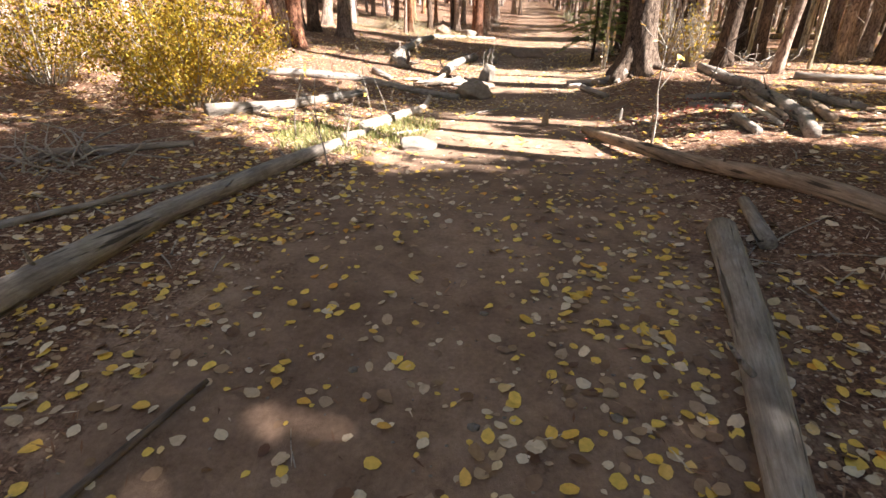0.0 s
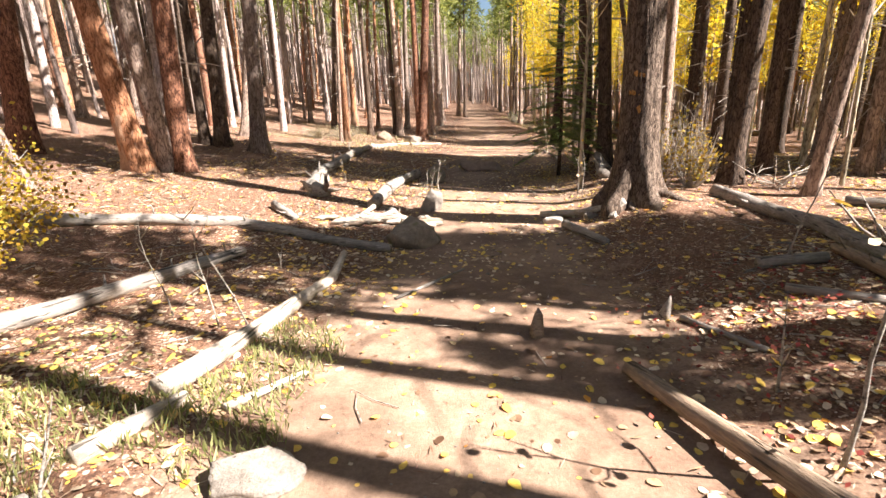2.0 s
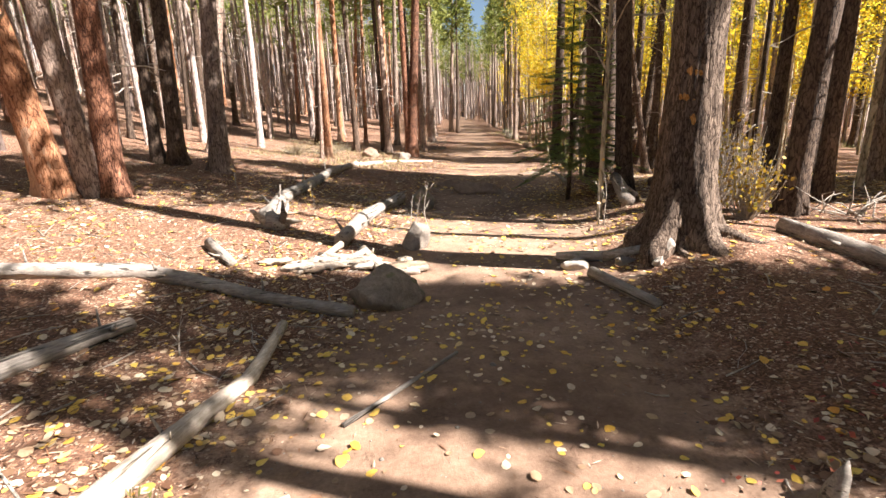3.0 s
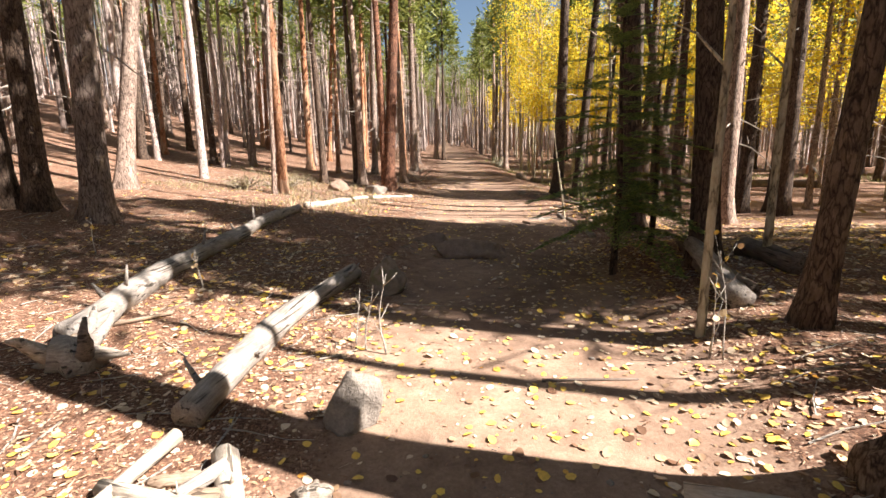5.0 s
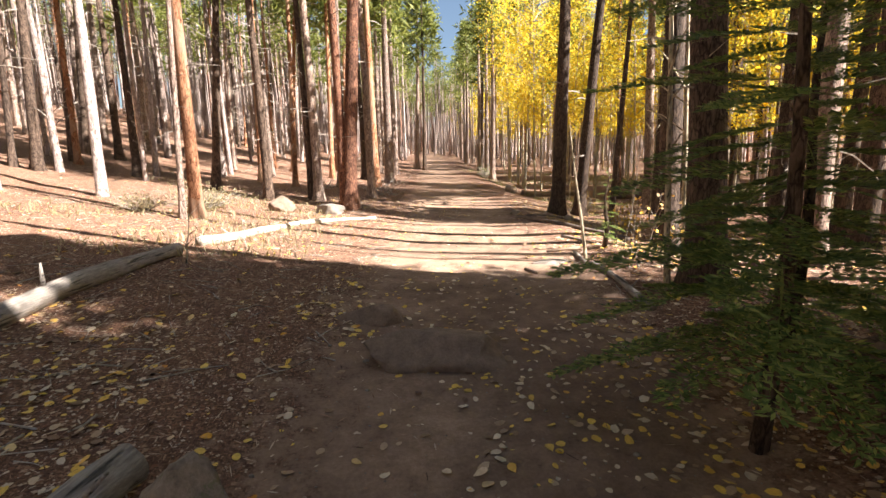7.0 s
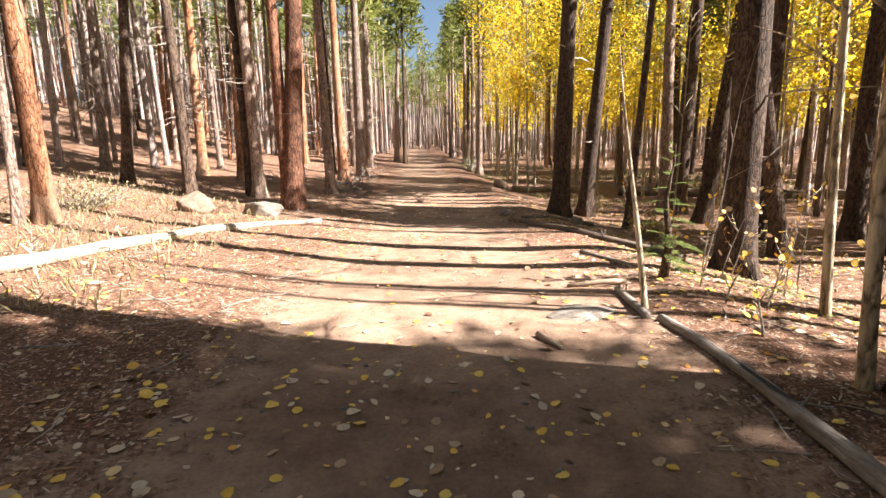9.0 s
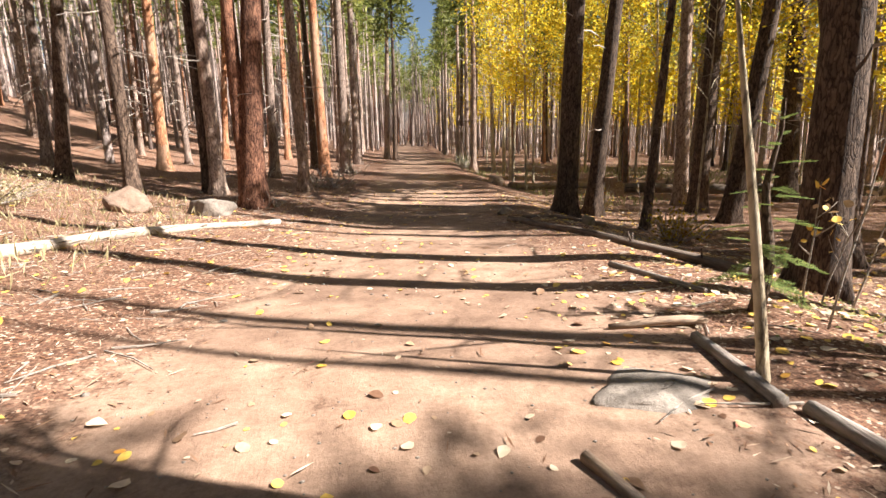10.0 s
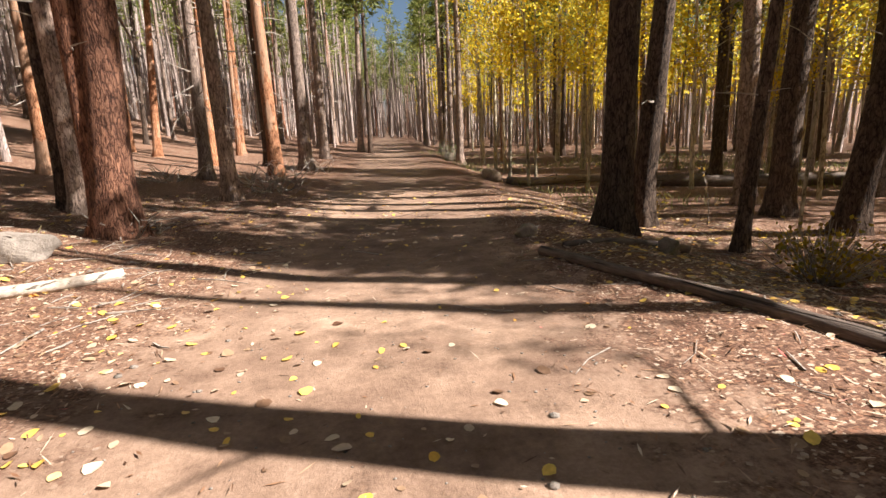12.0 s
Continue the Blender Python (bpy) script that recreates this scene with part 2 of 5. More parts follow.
LITTER = leaf_mat("needle_litter", ((0, (0.07, 0.035, 0.02)), (0.4, (0.22, 0.11, 0.06)), (0.7, (0.38, 0.23, 0.14)), (0.9, (0.58, 0.47, 0.36)), (0.98, (0.6, 0.5, 0.38)), (1, (0.4, 0.06, 0.06))), 0.0)
GRASS = leaf_mat("grass_blades", ((0, (0.13, 0.15, 0.045)), (0.6, (0.28, 0.29, 0.11)), (1, (0.52, 0.47, 0.25))), 0.35)
SAGE = leaf_mat("dry_shrub", ((0, (0.2, 0.16, 0.08)), (0.6, (0.38, 0.33, 0.18)), (1, (0.5, 0.44, 0.28))), 0.3)
GROUND = ground_mat()


# ---- the lie of the land ----
def soft(v, k=1.0):
    return k * np.log1p(np.exp(np.clip(v / k, -40, 40)))


def step(a, b, v):
    t = np.clip((v - a) / (b - a), 0, 1)
    return t * t * (3 - 2 * t)


def trail_x(y):
    return 0.33 + 0.223 * (y - 3) - 0.083 * soft(y - 23, 2.0)


def land(x, y):
    u = x - trail_x(y)
    z = 0.042 * soft(y - 36, 3.0)
    z = z + 0.11 * soft(-u - 2.2, 0.8) + 0.10 * soft(-u - 11, 2.0)
    z = z - 0.45 * step(2.0, 4.5, u) * step(15, 22, y)
    z = z + 0.24 * step(0.9, 2.5, u) * (1 - step(14, 19, y)) * step(1, 4, y)
    z = z - 0.1 * np.exp(-((y - 11) / 1.8) ** 2 - ((u + 1.5) / 1.5) ** 2)
    z = z + 0.06 * np.exp(-((y - 3) / 2.5) ** 2) - 0.12 * np.exp(-((y - 9.5) / 2.5) ** 2)
    z = z + 0.13 * np.exp(-((y - 19.5) / 2.5) ** 2) - 0.08 * np.exp(-((y - 27) / 3) ** 2)
    z = z + 0.17 * np.exp(-((x - 4.05) / 0.95) ** 2 - ((y - 10.65) / 0.85) ** 2)
    far = np.hypot(x, y - 15)
    return z * (1 - step(150, 400, far)) + 14 * step(150, 400, far)


def mesh_of(name, verts, faces, mat, smooth=False):
    me = bpy.data.meshes.new(name)
    me.from_pydata([tuple(v) for v in verts], [], faces)
    me.materials.append(mat)
    if smooth:
        me.polygons.foreach_set("use_smooth", [True] * len(me.polygons))
    me.update()
    return me


def quick_mesh(name, verts, faces, mat, smooth=False):
    """A mesh from arrays: verts (n, 3), faces (m, k) of one size."""
    me = bpy.data.meshes.new(name)
    verts, faces = np.asarray(verts, np.float32), np.asarray(faces, np.int32)
    m, k = faces.shape
    me.vertices.add(len(verts))
    me.vertices.foreach_set("co", verts.ravel())
    me.loops.add(m * k)
    me.loops.foreach_set("vertex_index", faces.ravel())
    me.polygons.add(m)
    me.polygons.foreach_set("loop_start", np.arange(m, dtype=np.int32) * k)
    if smooth:
        me.polygons.foreach_set("use_smooth", np.ones(m, bool))
    me.materials.append(mat)
    me.update(calc_edges=True)
    return me


def part(name, me, parent, label=""):
    ob = new(name, me)
    ob.parent = parent
    return tagged(ob, label)


def thing(name, m, label, category, group="", kind=""):
    ob = new(name)
    ob.empty_display_size = 0.2
    ob.matrix_basis = m
    return tagged(ob, label, category, group, kind)


# ground: one sheet, finest along the trail
def spaced(lo, hi, fine, reach, grow):
    mid = np.arange(lo, hi + fine / 2, fine)
    out, s, p = [], fine, 0.0
    while p < reach:
        s *= grow
        p += s
        out.append(p)
    out = np.array(out)
    return np.concatenate((lo - out[::-1], mid, hi + out))


gx, gy = spaced(-5, 11, 0.07, 900, 1.09), spaced(-1, 30, 0.09, 900, 1.09)
GX, GY = np.meshgrid(gx, gy)
GZ = land(GX, GY)


def lumps(x, y, scale, seed):
    r = np.random.default_rng(seed)
    out = np.zeros_like(x)
    for k in range(9):
        a, f = r.uniform(0, 6.28), scale * r.uniform(0.6, 1.7)
        out += np.sin((x * np.cos(a) + y * np.sin(a)) * f + r.uniform(0, 6.28))
    return out / 9


def trail_mask(x, y):
    half = 1.6 + 0.35 * lumps(x, y, 0.9, 3) - 0.25 * step(26, 45, y)
    return 1 - step(half - 0.9, half + 0.8, np.abs(x - trail_x(y) + 0.1))


MASK = trail_mask(GX, GY)
GZ = GZ + 0.03 * lumps(GX, GY, 1.3, 1) + (0.012 + 0.022 * (1 - MASK)) * lumps(GX, GY, 5, 2) + 0.012 * (1 - MASK) * lumps(GX, GY, 17, 4) - 0.04 * MASK
_n = len(gx)
_i = (np.arange(len(gy) - 1)[:, None] * _n + np.arange(_n - 1)[None, :]).ravel()
_me = quick_mesh("ground", np.stack((GX.ravel(), GY.ravel(), GZ.ravel()), 1), np.stack((_i, _i + 1, _i + _n + 1, _i + _n), 1), GROUND, True)
_at = _me.attributes.new("trail", "FLOAT", "POINT")
_at.data.foreach_set("value", MASK.ravel().astype(np.float32))
ground = tagged(new("ground", _me), "brown forest floor with a trodden dirt trail", "ground", kind="structure")


def ground_z(x, y):
    """Height of the ground sheet itself, arrays or numbers."""
    x, y = np.asarray(x, float), np.asarray(y, float)
    i = np.clip(np.searchsorted(gx, x) - 1, 0, len(gx) - 2)
    j = np.clip(np.searchsorted(gy, y) - 1, 0, len(gy) - 2)
    fx, fy = (x - gx[i]) / (gx[i + 1] - gx[i]), (y - gy[j]) / (gy[j + 1] - gy[j])
    return (GZ[j, i] * (1 - fx) + GZ[j, i + 1] * fx) * (1 - fy) + (GZ[j + 1, i] * (1 - fx) + GZ[j + 1, i + 1] * fx) * fy


def gz(x, y):
    return float(ground_z(x, y))


# ---- tubes, trunks, blades ----
def tube(points, radii, sides=8, rough=0.0, seed=0, caps=True):
    """Verts and faces of a tube along points; rough: relief as a share of the radius."""
    pts = [Vector(p) for p in points]
    r = random.Random(seed)
    verts, faces = [], []
    ph = [r.uniform(0, 6.28) for _ in range(4)]
    side = None
    for k, (p, rad) in enumerate(zip(pts, radii)):
        d = (pts[min(k + 1, len(pts) - 1)] - pts[max(k - 1, 0)]).normalized()
        if side is None:
            side = d.orthogonal().normalized()
        side = (side - d * side.dot(d)).normalized()
        up = d.cross(side)
        for s in range(sides):
            a = 6.2832 * s / sides
            q = rad * (1 + rough * 0.6 * math.sin(k * 0.9 + ph[2]) * math.sin(a + ph[3]) + rough * (0.5 * math.sin(2 * a + ph[0] + k * 0.7) + 0.35 * math.sin(5 * a + ph[1] + k * 0.45) + 0.4 * r.uniform(-1, 1)))
            verts.append(p + (side * math.cos(a) + up * math.sin(a)) * q)
    n = len(pts)
    for k in range(n - 1):
        for s in range(sides):
            t = (s + 1) % sides
            faces.append((k * sides + s, k * sides + t, (k + 1) * sides + t, (k + 1) * sides + s))
    if caps:
        for k, flip in ((0, True), (n - 1, False)):
            c = len(verts)
            verts.append(pts[k])
            for s in range(sides):
                t = (s + 1) % sides
                f = (k * sides + s, k * sides + t, c)
                faces.append(f[::-1] if flip else f)
    return verts, faces


def joined(pieces):
    verts, faces = [], []
    for v, f in pieces:
        o = len(verts)
        verts += list(v)
        faces += [tuple(i + o for i in q) for q in f]
    return verts, faces


def blades(base, way, length, width, normal):
    """Diamond blades, arrays (n, 3), (n, 3), (n,), (n,), (n, 3): verts and quads."""
    side = np.cross(way, normal)
    side /= np.linalg.norm(side, axis=1)[:, None] + 1e-9
    L, W = length[:, None], width[:, None]
    v = np.stack((base, base + way * L * 0.5 + side * W * 0.5, base + way * L, base + way * L * 0.5 - side * W * 0.5), 1)
    return v.reshape(-1, 3), np.arange(len(base) * 4).reshape(-1, 4)


def unit(v):
    return v / (np.linalg.norm(v, axis=1)[:, None] + 1e-9)


def pine_crown(seed, n=2400, low=0.5, spread=0.1, clump=0.032, thick=0.24):
    """Needle tufts on drooping branches over the upper part of a tree of height 1."""
    r = np.random.default_rng(seed)
    bases, ways, lens = [], [], []
    nb = n // 14
    for k in range(nb):
        f = r.uniform(0, 1) ** 0.8
        z = low + (1 - low) * f
        a = r.uniform(0, 6.283)
        reach = spread * (1 - f) ** 0.6 * r.uniform(0.45, 1.15) + 0.012
        s = r.uniform(0.25, 1.0, 14)[:, None]
        out = np.array((math.cos(a), math.sin(a), r.uniform(-0.35, 0.25)))
        p = np.array((0, 0, z)) + out * reach * s + r.normal(0, 0.006, (14, 3))
        bases.append(p)
        ways.append(unit(out * 0.8 + r.normal(0, 0.7, (14, 3)) + np.array((0, 0, 0.15))))
        lens.append(r.uniform(0.5, 1.2, 14) * clump)
    b, w, l = np.concatenate(bases), np.concatenate(ways), np.concatenate(lens)
    return blades(b, w, l, l * thick, r.normal(0, 1, b.shape))


def dead_branches(seed, n=34, low=0.1, high=0.55):
    r = random.Random(seed)
    out = []
    for k in range(n):
        z = r.uniform(low, high)
        a, L = r.uniform(0, 6.283), r.uniform(0.02, 0.075)
        p = Vector((math.cos(a) * 0.006, math.sin(a) * 0.006, z))
        d = Vector((math.cos(a), math.sin(a), r.uniform(-0.35, 0.3)))
        pts = [p]
        for s in range(3):
            d = (d + Vector((r.uniform(-0.3, 0.3), r.uniform(-0.3, 0.3), r.uniform(-0.35, 0.2)))).normalized()
            pts.append(pts[-1] + d * L / 3)
        out.append(tube(pts, (0.0011, 0.0009, 0.0006, 0.0003), 4, 0, k, False))
    return joined(out)




def trunk_shape(seed, flare=0.5, rough=0.05, sides=14, rings=22, bend=0.012, furrow=0.0):
    """A trunk of base width 1 across and height 1 (scaled when placed), with a root flare and slight sweep."""
    r = random.Random(seed)
    ph, ph2 = r.uniform(0, 6.28), r.uniform(0, 6.28)
    verts, faces = [], []
    for k in range(rings):
        f = (k / (rings - 1)) ** 1.7
        z = -0.02 + 1.02 * f
        zz = max(z, 0)
        rad = 0.5 * (0.93 * (1 - zz) ** 0.75 + 0.012) + 0.5 * flare * math.exp(-zz / 0.02)
        cx, cy = bend * math.sin(zz * 5 + ph) * zz * 20, bend * math.cos(zz * 4 + ph2) * zz * 20
        for s in range(sides):
            a = 6.2832 * s / sides
            lobe = 1 + flare * 0.8 * math.exp(-zz / 0.018) * 0.6 * math.sin(5 * a + ph) + rough * (math.sin(3 * a + ph2 + k) * 0.4 + r.uniform(-1, 1) * 0.7)
            if furrow:
                q = Vector((math.cos(a) * 7, math.sin(a) * 7, zz * 22 + ph))
                lobe += furrow * (0.6 - abs(noise.noise(q)) * 2.2 + 0.5 * noise.noise(q * 2.6))
            verts.append((cx + rad * lobe * math.cos(a), cy + rad * lobe * math.sin(a), z))
    for k in range(rings - 1):
        for s in range(sides):
            t = (s + 1) % sides
            faces.append((k * sides + s, k * sides + t, (k + 1) * sides + t, (k + 1) * sides + s))
    return verts, faces


BARKS = {"orange": BARK_ORANGE, "grey": BARK_GREY, "dark": BARK_SHADED, "big": BARK_BIG, "red": BARK_RED}
WORDS = {"orange": "tall pine with flaky orange-brown bark", "grey": "tall pine with weathered grey bark",
         # "dark" trunks have shade put into their bark colour
         "dark": "tall pine with bark coloured dark for shade", "red": "tall pine with dark reddish bark", "big": "massive old pine with deeply furrowed bark"}
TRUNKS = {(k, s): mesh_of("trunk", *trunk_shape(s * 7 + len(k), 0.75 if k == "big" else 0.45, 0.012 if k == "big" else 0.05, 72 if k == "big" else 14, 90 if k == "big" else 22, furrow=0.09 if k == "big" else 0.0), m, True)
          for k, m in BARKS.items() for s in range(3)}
CROWNS = [quick_mesh("crown", *pine_crown(s), NEEDLES) for s in range(4)]
THIN_CROWNS = [quick_mesh("crown", *pine_crown(s + 20, 900, 0.58, 0.08), NEEDLES) for s in range(3)]
TWIGS = [mesh_of("dead_branches", *dead_branches(s), DEADWOOD) for s in range(4)]
SINGLE = [mesh_of("dead_branch", *dead_branches(50 + s, 1, 0, 0), DEADWOOD) for s in range(6)]
_count = [0]


def pine(x, y, dia, bark="grey", lean=(0, 0), high=15.0, crown=True, label="", thin=False):
    """A pine at its measured place: width at breast height, lean as metres per metre of height."""
    _count[0] += 1
    k = _count[0]
    z = gz(x, y) - 0.03
    q = Vector((lean[0], lean[1], 1)).normalized()
    m = Matrix.Translation((x, y, z)) @ Vector((0, 0, 1)).rotation_difference(q).to_matrix().to_4x4() @ Matrix.Rotation(k * 2.4, 4, "Z")
    t = thing("pine_tree", m, label or WORDS[bark] + " standing in needle duff", "tree", "pines of the forest")
    part("trunk", TRUNKS[(bark, k % 3)], t).scale = (dia * 1.06, dia * 1.06, high)
    if k <= 60:
        r = random.Random(k)
        for _ in range(8):
            o = part("dead_branch", SINGLE[r.randrange(6)], t)
            o.location, o.rotation_euler = (0, 0, high * r.uniform(0.12, 0.5)), (0, 0, r.uniform(0, 6.28))
            o.scale = [high * r.uniform(0.6, 1.3)] * 3
    else:
        tagged(part("branchwork", TWIGS[k % 4], t, "bare grey dead branches"), kind="stuff").scale = (high, high, high)
    if crown:
        part("crown", (THIN_CROWNS[k % 3] if thin else CROWNS[k % 4]), t, "green needle crown").scale = (high, high, high)
    return t


YOUNG_CROWNS = [quick_mesh("crown", *pine_crown(s + 40, 2200, 0.16, 0.19, 0.05), NEEDLES) for s in range(2)]


# low bushy pine, added only as a shade caster
def young_shade_pine(x, y, high):
    _count[0] += 1
    t = thing("young_shade_pine", Matrix.Translation((x, y, gz(x, y) - 0.03)), "bushy young green pine added to cast shade", "tree", "young pines")
    part("trunk", TRUNKS[("grey", 0)], t).scale = (0.11, 0.11, high)
    part("crown", YOUNG_CROWNS[_count[0] % 2], t, "green needle crown").scale = (high, high, high)


# trees left of the trail
pine(-4.59, 14.4, 0.46, "orange", (-0.097, -0.047), 17, thin=True)
pine(-4.14, 14.62, 0.4, "grey", (-0.075, -0.032), 17, thin=True)
pine(-3.9, 14.72, 0.42, "red", (0.031, 0.013), 16)
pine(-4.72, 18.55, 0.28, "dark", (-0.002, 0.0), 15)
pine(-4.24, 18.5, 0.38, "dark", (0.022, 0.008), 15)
pine(-3.15, 18.05, 0.43, "grey", (0.054, 0.017), 16)
pine(-4.62, 22.3, 0.4, "grey", (0.135, 0.077), 16)
pine(-7.25, 15.3, 0.5, "red", (0.07, 0.04), 16)
pine(-11.5, 24.3, 0.4, "orange", (0.06, 0.03), 15)
pine(-5.27, 12.27, 0.15, "grey", (-0.187, -0.128), 9, crown=False)
pine(-2.46, 30.8, 0.29, "dark", (0.09, 0.04), 16)
pine(-7.5, 30.4, 0.31, "dark", (0.048, 0.023), 15)
pine(-8.23, 30.5, 0.2, "dark", (0.051, 0.027), 14, thin=True)
pine(-9.11, 29.6, 0.3, "dark", (0.035, 0.02), 15, thin=True)
pine(-9.1, 36.8, 0.36, "dark", (0.06, 0.03), 15)
pine(-1.32, 24.75, 0.28, "orange", (0.008, 0.003), 15, thin=True)
pine(-1.53, 24.45, 0.14, "grey", (0.045, 0.01), 11, crown=False)
pine(0.98, 30.1, 0.32, "grey", (-0.012, 0.0), 15, thin=True)
pine(0.74, 30.25, 0.24, "dark", (-0.012, 0.0), 15, thin=True)
pine(2.0, 28.4, 0.45, "red", (0.06, 0.008), 18, label="thick dark reddish pine beside the trail")
pine(1.88, 28.46, 0.3, "red", (-0.012, 0.0), 17, label="dark reddish pine stem beside a thicker one")
pine(2.82, 31.8, 0.3, "grey", (-0.02, 0.0), 15)
pine(3.25, 37.8, 0.42, "orange", (-0.02, 0.0), 16, thin=True)
pine(4.1, 40.3, 0.48, "grey", (0.0, 0.0), 16)
pine(7.3, 53.5, 0.4, "grey", (0.03, 0.0), 16)
pine(7.75, 52.2, 0.3, "dark", (0.01, 0.0), 16)
pine(-1.68, 35.2, 0.35, "orange", (0.02, 0.004), 15, thin=True)
pine(-1.2, 42.0, 0.28, "orange", (0.07, 0.02), 15)
pine(1.02, 40.2, 0.28, "orange", (0.02, 0.0), 15)
pine(1.1, 46.7, 0.32, "orange", (0.03, 0.0), 15)
pine(4.9, 46.5, 0.45, "grey", (0.0, 0.0), 16)
# trees right of the trail
old_pine = pine(3.96, 10.7, 0.53, "big", (0.0, 0.0), 18)


def bark_scar(tree, angle, z, wide, high, seed):
    """A raw patch where bark has flaked off: a shallow dome that rises out of the furrows."""
    back = tree.matrix_basis.inverted()
    base = tree.matrix_basis.translation
    n, verts = 13, []
    for j in range(n):
        for i in range(n):
            u, v = i / (n - 1) * 2 - 1, j / (n - 1) * 2 - 1
            edge = 0.75 + 0.5 * noise.noise(Vector((u * 1.7, v * 1.7, seed * 9.0)))
            q = 0.224 + 0.044 * max(0.0, 1 - ((u * u + v * v) / edge) ** 2) + 0.004 * noise.noise(Vector((u * 9, v * 9, seed)))
            a = angle + u * wide / 0.5
            verts.append(back @ Vector((base.x + q * math.cos(a), base.y + q * math.sin(a), z + v * high * 0.6 - u * 0.03)))
    faces = [(j * n + i, j * n + i + 1, (j + 1) * n + i + 1, (j + 1) * n + i) for j in range(n - 1) for i in range(n - 1)]
    part("bark_scar", mesh_of("bark_scar", verts, faces, BARK_SCAR, True), tree, "raw orange patch of flaked bark")


for _k, (_x, _y, _q) in enumerate(((4.65, 10.25, 0.07), (3.3, 10.85, 0.06), (3.7, 10.15, 0.05), (4.4, 11.3, 0.06))):
    _a = math.atan2(_y - 10.7, _x - 3.96)
    _l = math.hypot(_x - 3.96, _y - 10.7)
    _pts = []
    for _i in range(7):
        _f = 0.26 + 0.74 * _i / 6
        _w = _a + 0.12 * math.sin(_i * 1.1 + _k)
        _gx, _gy = 3.96 + math.cos(_w) * _l * _f, 10.7 + math.sin(_w) * _l * _f
        _pts.append(old_pine.matrix_basis.inverted() @ Vector((_gx, _gy, gz(_gx, _gy) + _q * (1.6 * (1 - _i / 6) ** 2 - 0.1) - 0.01)))
    part("root", mesh_of("root", *tube(_pts, [_q * (1.25 - 0.15 * _i) for _i in range(7)], 12, 0.14, _k), BARK_BIG, True), old_pine)
for _a, _z, _w, _h, _s in ((-128, 1.98, 0.22, 0.14, 1), (-141, 1.74, 0.25, 0.12, 2), (-122, 1.52, 0.12, 0.13, 3)):
    bark_scar(old_pine, radians(_a), _z, _w, _h, _s)
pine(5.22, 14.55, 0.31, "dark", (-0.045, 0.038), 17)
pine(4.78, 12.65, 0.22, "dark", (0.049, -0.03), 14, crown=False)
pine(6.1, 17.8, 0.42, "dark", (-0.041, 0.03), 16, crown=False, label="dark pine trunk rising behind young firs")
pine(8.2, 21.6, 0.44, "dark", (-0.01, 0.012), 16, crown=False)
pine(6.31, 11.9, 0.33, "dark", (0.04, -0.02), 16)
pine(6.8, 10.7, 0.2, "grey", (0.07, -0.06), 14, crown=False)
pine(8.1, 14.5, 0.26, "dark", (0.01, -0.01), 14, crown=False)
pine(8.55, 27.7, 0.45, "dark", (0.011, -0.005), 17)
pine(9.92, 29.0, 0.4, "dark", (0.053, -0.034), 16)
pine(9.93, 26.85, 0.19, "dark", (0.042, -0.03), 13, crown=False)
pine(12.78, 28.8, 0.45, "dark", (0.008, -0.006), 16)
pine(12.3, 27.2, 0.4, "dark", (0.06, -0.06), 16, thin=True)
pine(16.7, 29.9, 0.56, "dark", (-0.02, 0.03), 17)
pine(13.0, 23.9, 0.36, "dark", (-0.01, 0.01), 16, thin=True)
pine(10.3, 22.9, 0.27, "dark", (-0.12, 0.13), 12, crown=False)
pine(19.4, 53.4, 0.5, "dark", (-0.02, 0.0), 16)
pine(13.3, 30.1, 0.4, "grey", (-0.03, 0.02), 15)

# sun-side trees added, mostly out of view, so their crowns shade the trail
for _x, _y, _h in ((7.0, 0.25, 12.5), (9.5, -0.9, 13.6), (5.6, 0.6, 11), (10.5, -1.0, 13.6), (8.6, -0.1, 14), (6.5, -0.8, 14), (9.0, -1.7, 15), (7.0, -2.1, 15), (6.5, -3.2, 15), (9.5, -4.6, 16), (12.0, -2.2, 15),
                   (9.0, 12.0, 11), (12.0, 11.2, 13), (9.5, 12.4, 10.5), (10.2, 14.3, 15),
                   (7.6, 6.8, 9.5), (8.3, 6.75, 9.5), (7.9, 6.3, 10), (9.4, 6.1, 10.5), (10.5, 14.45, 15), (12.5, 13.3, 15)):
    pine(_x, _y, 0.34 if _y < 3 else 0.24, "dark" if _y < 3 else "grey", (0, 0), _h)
# young pines added to darken the ground right of the trail
for _x, _y, _h in ((6.8, 6.4, 6.0), (7.4, 6.3, 6.5)):
    young_shade_pine(_x, _y, _h)
# added shade casters: crowned pines, then two bare trunks for shadow stripes
pine(9.7, 11.6, 0.3, "dark", (0, 0), 13.0)
pine(11.5, 24.6, 0.34, "dark", (0, 0), 12.5, thin=True)
pine(7.9, 3.85, 0.13, "grey", (0, 0), 7.2)
pine(5.2, 3.6, 0.3, "grey", (0, 0), 14, crown=False)
pine(6.2, 4.2, 0.28, "grey", (0, 0), 14, crown=False)
pine(12.2, 22.4, 0.4, "dark", (0.01, 0.0), 16, crown=False)
pine(13.3, 22.5, 0.34, "dark", (0.03, 0.0), 15, crown=False)
# thin-crowned pines added out of view for half shade on the trail
for _x, _y in ((8.8, 4.6), (10.4, 4.6)):
    pine(_x, _y, 0.3, "grey", (0, 0), 12.5, thin=True)
_r = random.Random(31)
for _k in range(18):
    _y = 44 + _k * 2.6
    pine(float(trail_x(np.float64(_y))) + (-1 if _k % 2 else 1) * _r.uniform(3.3, 5.5), _y, 0.34, "grey", (0, 0), _r.uniform(14, 18), thin=True)
